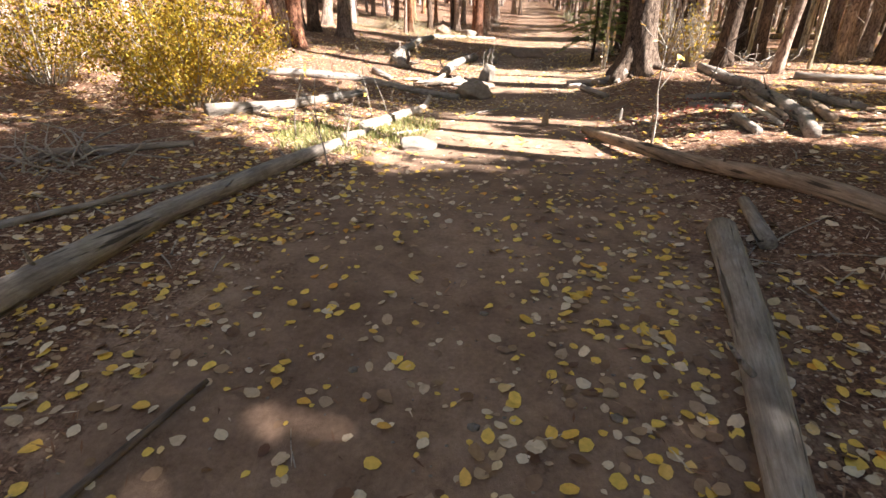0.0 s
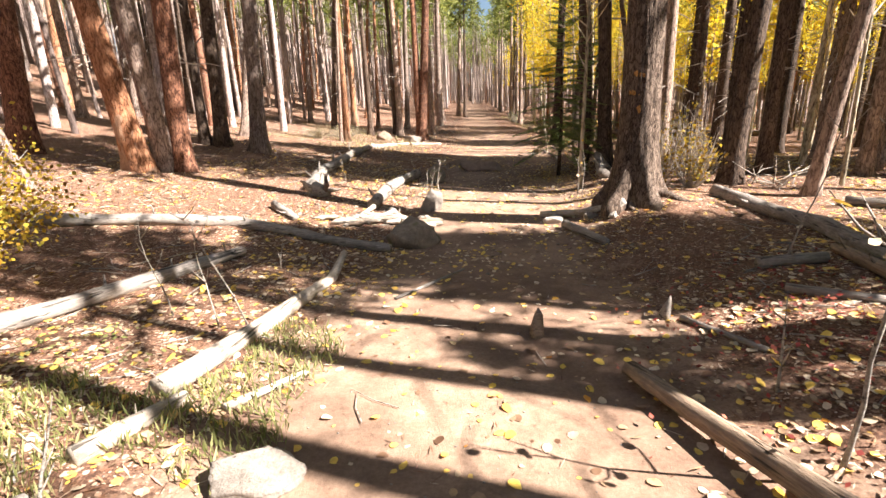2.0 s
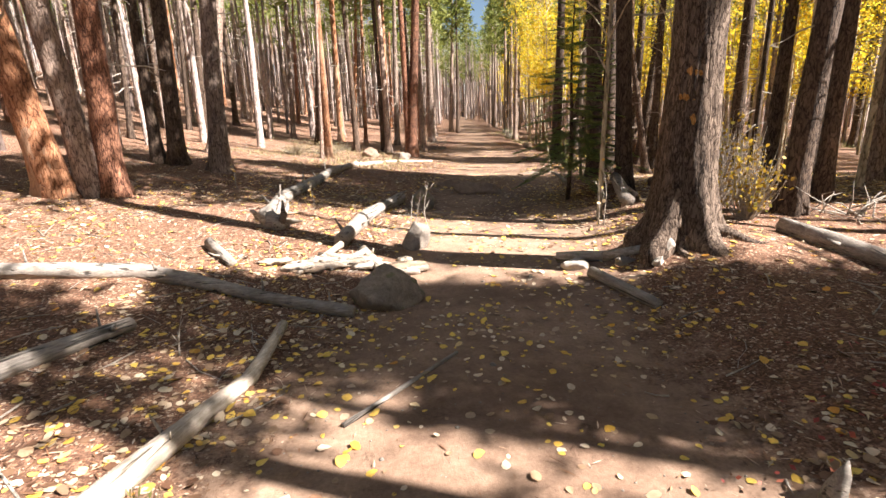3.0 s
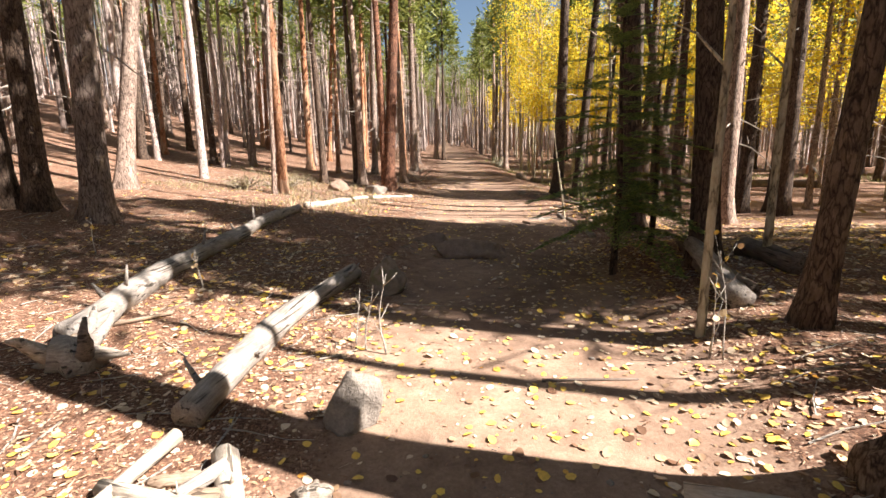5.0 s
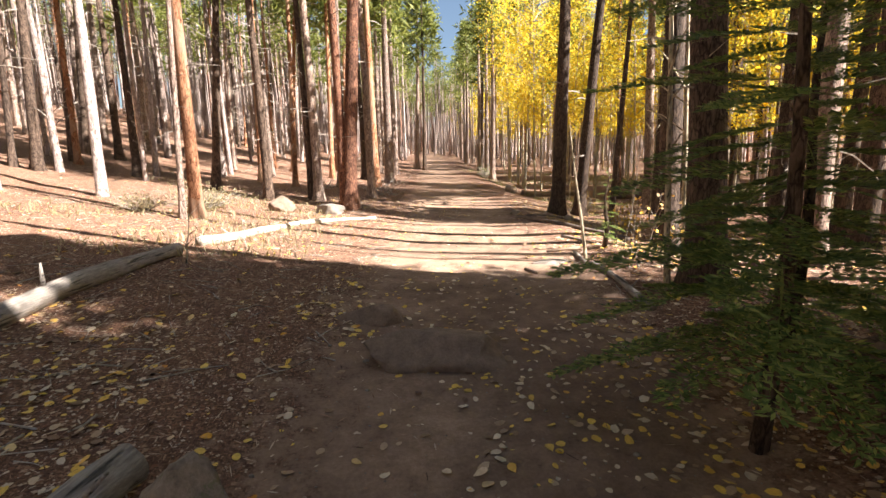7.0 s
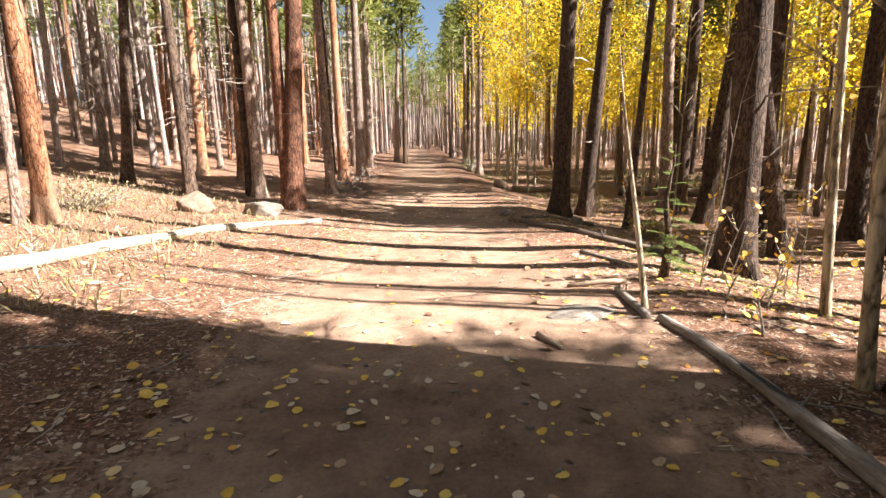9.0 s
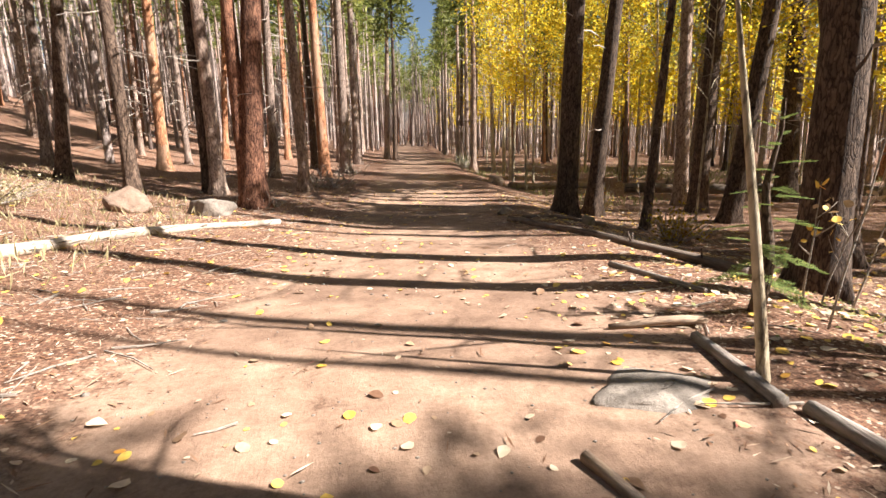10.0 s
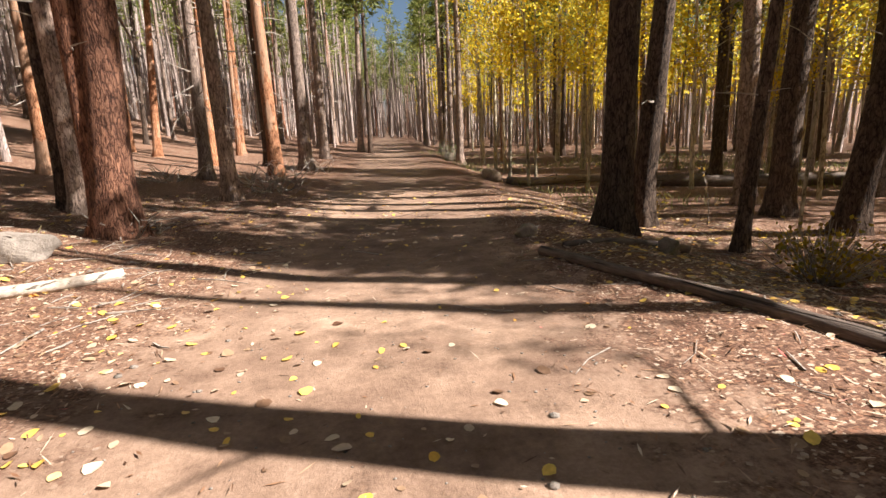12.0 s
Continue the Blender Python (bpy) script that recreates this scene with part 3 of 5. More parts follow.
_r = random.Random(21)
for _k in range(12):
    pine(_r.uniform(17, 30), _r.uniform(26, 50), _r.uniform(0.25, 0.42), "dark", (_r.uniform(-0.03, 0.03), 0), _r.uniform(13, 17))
pine(9.4, 19.6, 0.42, "grey", (0.0, 0.0), 16, crown=False)
# bare trunks added to throw shadow stripes across the trail
for _x, _y, _d in ((10, 17.3, 0.15), (11.5, 17.15, 0.36), (12.5, 21.3, 0.45)):
    pine(_x, _y, _d, "dark", (0.01, 0), 13, crown=False)
# pines added out of view to shade the ground at the start
pine(5.0, -1.2, 0.36, "grey", (0, 0), 15)
pine(10.2, -2.6, 0.3, "dark", (0, 0), 14)


# ---- logs ----
def log(points, r0, r1, mat, label, sides=14, stubs=0, name="fallen_log", sink=0.3, seed=None):
    """A fallen trunk along points (x, y) on the ground, or (x, y, lift)."""
    _count[0] += 1
    seed = seed if seed is not None else _count[0]
    r = random.Random(seed)
    fine = []
    P = [Vector((p[0], p[1], p[2] if len(p) > 2 else 0)) for p in points]
    for a, b in zip(P, P[1:]):
        n = max(2, int((b - a).length / 0.22))
        fine += [a.lerp(b, i / n) for i in range(n)]
    fine.append(P[-1])
    n = len(fine)
    rad = [r0 + (r1 - r0) * i / (n - 1) for i in range(n)]
    # a stiff trunk spans hollows: smooth the ground under it
    zs = np.array([gz(p.x, p.y) for p in fine])
    for _ in range(6):
        zs[1:-1] = (zs[:-2] + 2 * zs[1:-1] + zs[2:]) / 4
    pts = [Vector((p.x + r.uniform(-1, 1) * 0.05 * q, p.y + r.uniform(-1, 1) * 0.05 * q, z + p.z + q * (1 - sink))) for p, q, z in zip(fine, rad, zs)]
    o = pts[0].copy()
    way = pts[-1] - pts[0]
    turn = Matrix.Rotation(math.atan2(way.y, way.x), 4, "Z")
    t = thing(name, Matrix.Translation(o) @ turn, label, "log", "fallen logs")
    pts = [turn.inverted() @ (p - o) for p in pts]
    o = Vector((0, 0, 0))
    v, f = tube(pts, rad, sides, 0.16, seed)
    body = part("trunk", mesh_of("log", v, f, mat, True), t)
    for s in range(stubs):
        i = r.randrange(1, n - 1)
        d = (pts[min(i + 1, n - 1)] - pts[i - 1]).normalized()
        a = r.uniform(0.2, 2.9)
        side = d.cross(Vector((0, 0, 1))).normalized()
        w = (side * math.cos(a) + Vector((0, 0, 1)) * math.sin(a) + d * r.uniform(-0.4, 0.6)).normalized()
        L, q = r.uniform(1.0, 2.6) * rad[i], rad[i] * r.uniform(0.14, 0.26)
        c = pts[i] - o + w * rad[i] * 0.8
        v, f = tube((c, c + w * L * 0.5, c + w * L + Vector((0, 0, 0.02))), (q, q * 0.8, q * 0.4), 6, 0.1, s)
        part("branch_stub", mesh_of("branch_stub", v, f, mat, True), body)
    return t


log(((-2.3, 1.9), (-1.97, 3.53), (-1.45, 4.9), (-1.15, 5.75)), 0.09, 0.065, WOOD_GREY, "weathered grey log lying along the trail edge", stubs=3)
log(((1.78, 3.12), (1.45, 2.2), (1.0, 1.1)), 0.085, 0.075, WOOD_GREY, "pale grey weathered log among fallen leaves", stubs=2)
log(((1.84, 6.5, 0.05), (2.0, 5.6, 0.06), (2.2, 4.65, 0.03), (2.8, 2.9)), 0.055, 0.072, WOOD_TAN, "tan barkless log edging the trail", stubs=4)
log(((-0.2, 9.75, 0.05), (-0.27, 8.9), (-0.63, 7.7), (-1.0, 6.65)), 0.045, 0.08, WOOD_PALE, "bleached bent log in a patch of sun", stubs=3)
log(((-0.6, 6.48), (-0.2, 6.88)), 0.03, 0.025, WOOD_PALE, "short bleached stick by the trail", name="fallen_stick")
log(((-4.2, 10.6), (-1.85, 10.95), (0.36, 10.15)), 0.095, 0.06, WOOD_GREY, "long grey log lying across the slope", stubs=4)
log(((-3.1, 6.9), (-2.45, 7.7), (-2.06, 8.5), (-1.41, 9.76)), 0.085, 0.065, WOOD_GREY, "half-shaded rotting log behind saplings", stubs=4)
log(((5.41, 10.95), (5.33, 8.96), (4.03, 5.73), (3.59, 4.96)), 0.1, 0.075, WOOD_GREY, "large weathered log in the brush", stubs=4)
log(((4.67, 8.02), (3.85, 5.82)), 0.06, 0.055, WOOD_TAN, "straight barkless pole in a pile", stubs=2)
log(((5.10, 7.25), (4.34, 5.73)), 0.05, 0.06, WOOD_TAN, "barkless pole in a heap of poles", stubs=2)
log(((4.10, 6.90), (3.73, 5.66)), 0.025, 0.03, WOOD_PALE, "thin barkless pole in a pile", stubs=1)
log(((3.40, 5.92), (3.20, 5.21)), 0.07, 0.05, WOOD_GREY, "grey slab of split wood in leaf litter", sides=8, name="wood_chunk")
log(((3.68, 7.78), (4.30, 7.76)), 0.06, 0.06, WOOD_GREY, "grey split log lying in leaf litter", stubs=1)
log(((5.7, 8.3), (5.1, 6.3)), 0.06, 0.055, WOOD_GREY, "thin grey pole in a pile", stubs=2)
log(((6.8, 10.1), (8.3, 8.8)), 0.08, 0.07, WOOD_GREY, "grey log between trunks", stubs=2)
log(((2.62, 7.21), (2.76, 6.5)), 0.025, 0.02, WOOD_GREY, "short grey stick in leaf litter", name="fallen_stick")
log(((-1.1, 13.4), (-1.14, 15.27), (-0.75, 17.8), (-0.3, 20.3)), 0.13, 0.095, WOOD_GREY, "long grey log beside the trail", stubs=5)
log(((0.08, 12.35), (0.45, 14.03), (1.02, 15.5)), 0.11, 0.105, WOOD_GREY, "grey log ending at a boulder", stubs=3)
log(((5.7, 15.6), (5.0, 14.2), (4.75, 13.3)), 0.12, 0.11, WOOD_DARK, "dark rotting log under the firs", stubs=3)
log(((-0.2, 21.0), (0.96, 24.5), (1.7, 25.6), (2.7, 26.4)), 0.085, 0.05, WOOD_PALE, "long bleached log in the sun", stubs=4)
log(((5.46, 19.3), (5.42, 18.9), (5.3, 18.2), (5.1, 17.3)), 0.03, 0.05, WOOD_GREY, "thin log at the trail edge", stubs=1)
log(((6.65, 26.1), (6.8, 25.2), (7.04, 24.06), (7.25, 22.95), (7.5, 21.7, 0.03)), 0.05, 0.06, WOOD_DARK, "dark log along the shaded trail edge", stubs=3)
log(((10.3, 36.2), (13.6, 36.1)), 0.14, 0.16, WOOD_TAN, "large fallen trunk in the grass", stubs=2)
log(((13.9, 33.9), (18.6, 31.0), (22, 29.5)), 0.2, 0.19, WOOD_DARK, "large fallen trunk in the shade", stubs=4)
log(((9.55, 35.3), (9.8, 36.6)), 0.2, 0.2, WOOD_TAN, "short thick cut log by the trail", stubs=0)

log(((0.39, 12.0), (0.68, 11.2)), 0.075, 0.065, WOOD_PALE, "short bleached log in a wood heap", stubs=1)
log(((-0.32, 11.25), (0.1, 12.15, 0.06)), 0.03, 0.045, WOOD_PALE, "bleached branch in a wood heap", name="fallen_branch")
log(((-0.15, 11.8), (0.5, 11.55, 0.08)), 0.05, 0.04, WOOD_PALE, "bleached branch in a wood heap", name="fallen_branch", stubs=1)
log(((0.0, 11.45), (0.45, 11.85, 0.1)), 0.045, 0.035, WOOD_GREY, "grey broken branch in a wood heap", name="fallen_branch")


def splinter(x, y, length, wide, high, turn, tilt, seed, mat=None):
    """A split, rotten piece of wood: a ridged slab with torn ends."""
    r = random.Random(seed)
    n, m, verts, faces = 12, 9, [], []
    for i in range(n):
        u = i / (n - 1) * 2 - 1
        for k in range(m):
            a = 6.2832 * k / m
            q = Vector((u * 3, math.cos(a) * 1.4, math.sin(a) * 1.4 + seed))
            w = (1 + 0.5 * noise.noise(q) + 0.25 * noise.noise(q * 3)) * (1 - 0.55 * abs(u) ** 4)
            torn = 0.22 * noise.noise(Vector((math.cos(a) * 3, math.sin(a) * 3, seed + 5 + u))) * abs(u)
            verts.append(((u * 0.5 + torn) * length, math.cos(a) * wide * 0.5 * w, math.sin(a) * high * 0.5 * w))
    for i in range(n - 1):
        faces += [(i * m + k, i * m + (k + 1) % m, (i + 1) * m + (k + 1) % m, (i + 1) * m + k) for k in range(m)]
    faces += [tuple(range(m))[::-1], tuple((n - 1) * m + k for k in range(m))]
    ob = new("wood_chunk", mesh_of("wood_chunk", verts, faces, mat or WOOD_WHITE, True))
    ob.matrix_basis = pose(x, y, gz(x, y) + high * 0.3 + abs(math.sin(tilt)) * length * 0.33, 0, tilt, turn)
    tagged(ob, "bleached crumbling piece of rotten wood in a heap", "wood", "rotten wood heap")


_r = random.Random(14)
for _k in range(26):
    _f = _k / 25
    _x, _y = -0.45 + 1.35 * _f + _r.uniform(-0.2, 0.2), 11.15 + 0.5 * _r.random() + 0.25 * math.sin(_f * 3.1)
    _l = _r.uniform(0.16, 0.5)
    splinter(_x, _y, _l, _r.uniform(0.07, 0.15), _r.uniform(0.05, 0.12), _r.uniform(0, 3.14), _r.uniform(-0.35, 0.35), _k * 3.7 + 1, (WOOD_WHITE, WOOD_PALE, WOOD_WHITE, WOOD_TAN)[_k % 4])
log(((2.9, 10.6), (3.08, 9.6)), 0.07, 0.05, WOOD_GREY, "grey root lying at the trail edge", name="fallen_branch")
log(((6.06, 14.95), (5.85, 13.9)), 0.14, 0.13, WOOD_DARK, "thick dark log behind a fir", stubs=1)
log(((5.05, 14.6, 0.22), (4.6, 13.2)), 0.09, 0.12, WOOD_GREY, "splintered grey log leaning by a dark pine", stubs=2)
log(((5.55, 20.05), (5.38, 19.35)), 0.03, 0.035, WOOD_GREY, "short grey branch by a pale stick", name="fallen_branch")
log(((4.46, 19.24), (4.52, 18.98)), 0.025, 0.02, WOOD_TAN, "short broken stick on the trail", name="fallen_stick")
log(((7.0, 26.3), (8.85, 26.6)), 0.035, 0.06, WOOD_DARK, "dark branch by the trail", name="fallen_branch")
log(((2.49, 12.62), (3.2, 12.5)), 0.014, 0.008, WOOD_DARK, "thin dark stick lying on the trail", name="fallen_stick", sides=8)
log(((-1.0, 13.8, 0.0), (-0.6, 14.05, 0.02)), 0.022, 0.015, WOOD_TAN, "short tan stick by a log", name="fallen_stick", sides=8)
log(((2.15, 3.54), (1.95, 2.9)), 0.04, 0.06, WOOD_GREY, "grey wedge of split wood in the leaves", name="wood_chunk", sides=7)
log(((-2.9, 3.2), (-2.3, 4.1), (-1.95, 4.6)), 0.03, 0.015, WOOD_GREY, "crooked grey branch in leaf litter", name="fallen_branch", stubs=3)
log(((-1.35, 1.05), (-1.0, 1.9)), 0.02, 0.012, WOOD_DARK, "dark twig among fallen leaves", name="fallen_stick", sides=8)
log(((-3.6, 4.6), (-2.6, 5.4)), 0.045, 0.035, WOOD_GREY, "grey branch in leaf litter", name="fallen_branch", stubs=2)

log(((6.22, 22.02), (6.31, 20.87)), 0.03, 0.022, WOOD_GREY, "thin bleached pole at the trail edge", name="fallen_stick", sides=8)
log(((5.22, 20.37), (5.5, 20.3, 0.03), (5.78, 20.25, 0.02)), 0.018, 0.032, WOOD_TAN, "forked tan branch at the trail edge", name="fallen_branch", sides=9, stubs=1)
log(((1.2, 9.2), (0.4, 8.3)), 0.012, 0.018, WOOD_GREY, "long thin grey stick on the trail", name="fallen_stick", sides=7)
log(((-1.5, 12.0), (-1.05, 11.35)), 0.07, 0.05, WOOD_GREY, "short weathered log end on the sunny bank", stubs=1)
log(((2.75, 11.3), (3.25, 11.0)), 0.07, 0.06, WOOD_PALE, "bleached wood piece at the old pine's roots", name="wood_chunk", sides=9)
log(((3.2, 11.0), (3.6, 10.75)), 0.06, 0.05, WOOD_WHITE, "bleached wood piece at the old pine's roots", name="wood_chunk", sides=9)
log(((-1.15, 6.05), (-0.85, 6.6)), 0.055, 0.04, WOOD_PALE, "broken bleached log end in the grass", stubs=1)
log(((3.45, 7.2), (3.9, 6.7)), 0.04, 0.035, WOOD_GREY, "broken grey limb in leaf litter", name="fallen_branch", sides=8)


def stake(x, y, high, r, mat, label, seed=1, lean=0.0):
    """A short splintered stub standing in the ground."""
    z = gz(x, y) - 0.03
    v, f = tube(((0, 0, 0), (lean * 0.3, 0, high * 0.4), (lean * 0.7, 0, high * 0.75), (lean, 0.005, high)), (r * 1.35, r * 1.05, r * 0.68, r * 0.12), 11, 0.32, seed)
    ob = new("stump_stub", mesh_of("stump_stub", v, f, mat, True))
    ob.location = (x, y, z)
    tagged(ob, label, "stump")


stake(1.48, 7.25, 0.25, 0.05, WOOD_TAN, "small splintered stub standing in the trail", 1)
stake(2.53, 7.3, 0.22, 0.04, WOOD_GREY, "small grey stub in leaf litter", 2, 0.04)

def root_plate(x, y, seed, label):
    """The torn root end of a fallen trunk: tapered bleached arms and a dark core."""
    r = random.Random(seed)
    t = thing("root_clump", Matrix.Translation((x, y, gz(x, y) - 0.02)), label, "roots")
    part("core", mesh_of("core", *tube(((0, 0, 0), (0.02, -0.06, 0.12), (0.0, -0.12, 0.22)), (0.19, 0.16, 0.08), 12, 0.3, seed), WOOD_GREY, True), t, "rotten grey core")
    for k in range(8):
        a = r.uniform(0, 6.283)
        p = Vector((math.cos(a) * 0.08, math.sin(a) * 0.08, 0.08))
        d = Vector((math.cos(a), math.sin(a), r.uniform(-0.1, 0.55))).normalized()
        pts = [p]
        for s in range(4):
            d = (d + Vector((r.uniform(-0.5, 0.5), r.uniform(-0.5, 0.5), r.uniform(-0.4, 0.3)))).normalized()
            pts.append(pts[-1] + d * r.uniform(0.06, 0.12))
        pts = [Vector((q.x, q.y, max(q.z, 0.02))) for q in pts]
        part("root", mesh_of("root", *tube(pts, (0.07, 0.062, 0.046, 0.03, 0.012), 8, 0.24, k), (WOOD_WHITE, WOOD_GREY, WOOD_WHITE, WOOD_TAN, WOOD_DARK)[k % 5], True), t)


root_plate(-0.95, 13.1, 5, "torn bleached roots of a fallen trunk")


# ---- rocks ----
def rock(x, y, w, d, h, mat, label, seed, turn=0.0, sink=0.25):
    bm = bmesh.new()
    bmesh.ops.create_icosphere(bm, subdivisions=4, radius=1.0)
    r = random.Random(seed)
    off = Vector((r.uniform(0, 50), r.uniform(0, 50), r.uniform(0, 50)))
    cuts = [(Vector((r.uniform(-1, 1), r.uniform(-1, 1), r.uniform(-0.2, 1))).normalized(), r.uniform(0.42, 0.8)) for _ in range(15)]
    for v in bm.verts:
        p = v.co.copy()
        for n, lim in cuts:
            e = p.dot(n) - lim
            if e > 0:
                p -= n * e
        p *= 1 + 0.16 * noise.noise(p * 1.5 + off) + 0.08 * noise.noise(p * 4 + off) + 0.035 * noise.noise(p * 11 + off)
        v.co = Vector((p.x * w / 2, p.y * d / 2, p.z * h / 2 * 1.15))
    me = bpy.data.meshes.new("rock")
    bm.to_mesh(me)
    bm.free()
    me.materials.append(mat)
    me.polygons.foreach_set("use_smooth", [True] * len(me.polygons))
    ob = new("rock", me)
    ob.matrix_basis = pose(x, y, gz(x, y) + h / 2 - h * sink * 0.6, 0, 0, turn)
    return tagged(ob, label, "rock", "rocks along the trail")


rock(1.08, 12.35, 0.42, 0.34, 0.44, ROCK, "rounded pale boulder at the trail edge", 1)
rock(0.7, 10.5, 0.82, 0.6, 0.5, ROCK_MOSS, "broad shaded boulder at the trail edge", 24)
rock(3.66, 10.5, 0.26, 0.24, 0.26, ROCK_PALE, "pale upright stone by the big pine", 3)
rock(2.85, 10.95, 0.4, 0.26, 0.15, ROCK_PALE, "low pale stone at the trail edge", 4)
rock(3.28, 10.7, 0.36, 0.22, 0.13, ROCK, "low grey stone at the trail edge", 5)
rock(3.5, 10.35, 0.16, 0.14, 0.11, ROCK_PALE, "small pale stone by the roots", 15)
rock(-0.3, 5.9, 0.62, 0.42, 0.17, ROCK, "sunlit pale rock beside the trail", 6)
rock(1.36, 15.0, 0.6, 0.5, 0.46, ROCK_MOSS, "rounded mossy boulder at a log's end", 7)
rock(2.88, 16.8, 1.45, 0.85, 0.62, ROCK_SOIL, "broad soil-stained rock humping out of the trail", 21, sink=0.68)
rock(2.35, 17.7, 0.8, 0.5, 0.34, ROCK_SOIL, "low soil-stained rock set in the trail", 22, sink=0.7)
rock(0.2, 27.1, 0.8, 0.6, 0.56, ROCK_SOIL, "dark grey boulder on needle duff", 24)
rock(1.42, 27.15, 0.95, 0.5, 0.46, ROCK, "pale boulder behind a bleached log", 11)
rock(5.0, 19.62, 0.9, 0.66, 0.1, ROCK, "flat pale slab flush with the trail", 12, 0.5, sink=0.8)
rock(8.3, 26.2, 0.4, 0.3, 0.26, ROCK_MOSS, "dark stone beside the trail", 13)
rock(6.95, 27.2, 0.4, 0.3, 0.2, ROCK_MOSS, "small dark stone at the trail edge", 14)


# ---- aspens ----
def aspen_crown(seed, n=2600):
    r = np.random.default_rng(seed)
    pts = []
    for k in range(70):
        f = r.uniform(0, 1)
        z = 0.36 + 0.62 * f
        reach = 0.17 * math.sin(math.pi * min(1, 0.25 + 0.75 * (1 - f))) * r.uniform(0.2, 1.1)
        a = r.uniform(0, 6.283)
        c = np.array((math.cos(a) * reach, math.sin(a) * reach, z))
        pts.append(c + r.normal(0, 0.022, (n // 70, 3)))
    b = np.concatenate(pts)
    w = unit(r.normal(0, 1, b.shape) + np.array((0, 0, -0.7)))
    l = r.uniform(0.006, 0.0105, len(b))
    return blades(b, w, l, l * 0.9, r.normal(0, 1, b.shape))


def aspen_limbs(seed):
    r = random.Random(seed)
    out = []
    for k in range(16):
        z, a, L = r.uniform(0.3, 0.92), r.uniform(0, 6.283), r.uniform(0.05, 0.15)
        d = Vector((math.cos(a), math.sin(a), 0.7))
        p = Vector((0, 0, z))
        out.append(tube((p, p + d * L * 0.5 + Vector((0, 0, 0.01)), p + d * L), (0.0022, 0.0014, 0.0005), 4, 0, k, False))
    return joined(out)


ASPEN_TRUNKS = [mesh_of("trunk", *trunk_shape(60 + s, 0.12, 0.03, 10, 16, 0.03), BARK_ASPEN, True) for s in range(3)]
ASPEN_CROWNS = [quick_mesh("crown", *aspen_crown(s), ASPEN_LEAF) for s in range(4)]
ASPEN_LIMBS = [mesh_of("limbs", *aspen_limbs(s), BARK_ASPEN) for s in range(3)]


def aspen(x, y, dia, lean=(0, 0), high=9.0, crown=True, bare=False):
    _count[0] += 1
    k = _count[0]
    q = Vector((lean[0], lean[1], 1)).normalized()
    m = Matrix.Translation((x, y, gz(x, y) - 0.03)) @ Vector((0, 0, 1)).rotation_difference(q).to_matrix().to_4x4() @ Matrix.Rotation(k * 2.4, 4, "Z")
    t = thing("aspen_tree", m, "slender pale aspen with golden yellow autumn leaves" if crown else "bare slender pale aspen stem", "tree", "aspens")
    part("trunk", ASPEN_TRUNKS[k % 3], t).scale = (dia * 1.06, dia * 1.06, high)
    if not bare:
        tagged(part("branchwork", ASPEN_LIMBS[k % 3], t, "thin pale limbs"), kind="stuff").scale = (high, high, high)
    if crown:
        part("crown", ASPEN_CROWNS[k % 4], t, "golden yellow leaves").scale = (high, high, high)
    return t


aspen(12.6, 45.2, 0.26, (-0.03, 0), 13)
aspen(12.3, 42.6, 0.18, (0, 0), 12)
aspen(12.0, 40.7, 0.16, (-0.03, 0), 11)
aspen(16.7, 45.2, 0.26, (0, 0), 12)
aspen(15.4, 40.4, 0.2, (0, 0), 11)
aspen(24.5, 44.0, 0.22, (0, 0), 12)
aspen(14.3, 32.8, 0.12, (-0.03, 0.03), 9)
aspen(11.2, 38.2, 0.13, (0.02, 0), 10)
aspen(11.6, 36.9, 0.1, (0.0, 0.01), 9)
for _x, _y, _d, _h in ((12.5, 11.0, 0.16, 12), (9.2, 13.6, 0.13, 10), (12.0, 12.5, 0.15, 12), (13.2, 11.6, 0.16, 13), (10.8, 12.2, 0.13, 11), (14.5, 12.0, 0.16, 12),
                       (17.0, 11.0, 0.16, 12), (8.0, 13.8, 0.1, 9), (17.0, 22.0, 0.16, 12), (20.0, 20.0, 0.16, 12), (14.5, 21.6, 0.13, 11)):
    aspen(_x, _y, _d, (0.01, 0.0), _h)
aspen(4.02, 12.95, 0.08, (0.0, 0.0), 7, False)
aspen(5.9, 14.4, 0.1, (0.0, 0.01), 7, False)
aspen(5.5, 19.55, 0.055, (-0.11, 0.08), 2.1, False, bare=True)
aspen(6.85, 19.2, 0.075, (-0.03, 0.05), 6, False)
aspen(5.82, 18.1, 0.08, (-0.03, 0.05), 6, False)
aspen(11.6, 27.4, 0.06, (0.02, 0), 6, False)
aspen(7.86, 11.25, 0.08, (0.01, 0.03), 7, False)


# ---- the rest of the forest ----
def shade_spot(x, y, up):
    """Where a thing at that height throws its shadow on the ground."""
    s = up / SUN_TO.z
    return x - SUN_TO.x * s, y - SUN_TO.y * s


def in_gap(x, y):
    """Clearings in the canopy, through which the sun reaches the trail."""
    u = x - trail_x(y)
    if -3.2 < u < 1.6 and 5.2 < y < 8.4:
        return True
    if -7.0 < u < 1.5 and 10.5 < y < 14.2:
        return True
    if 1.5 <= u < 6 and 10.2 < y < 12.8:
        return True
    if -5.5 < u < (5.3 if y < 23 else 4.5) and (19.2 if u < 0.3 else 18.6) < y < 24.3:
        return True
    return False


def clear_of_gap(x, y, high, low=0.5):
    return not any(in_gap(*shade_spot(x, y, high * f)) for f in np.linspace(low, 0.93, 9))


TAKEN = [(o.location.x, o.location.y) for o in scene.objects if o.name.startswith(("pine_tree", "aspen_tree"))]


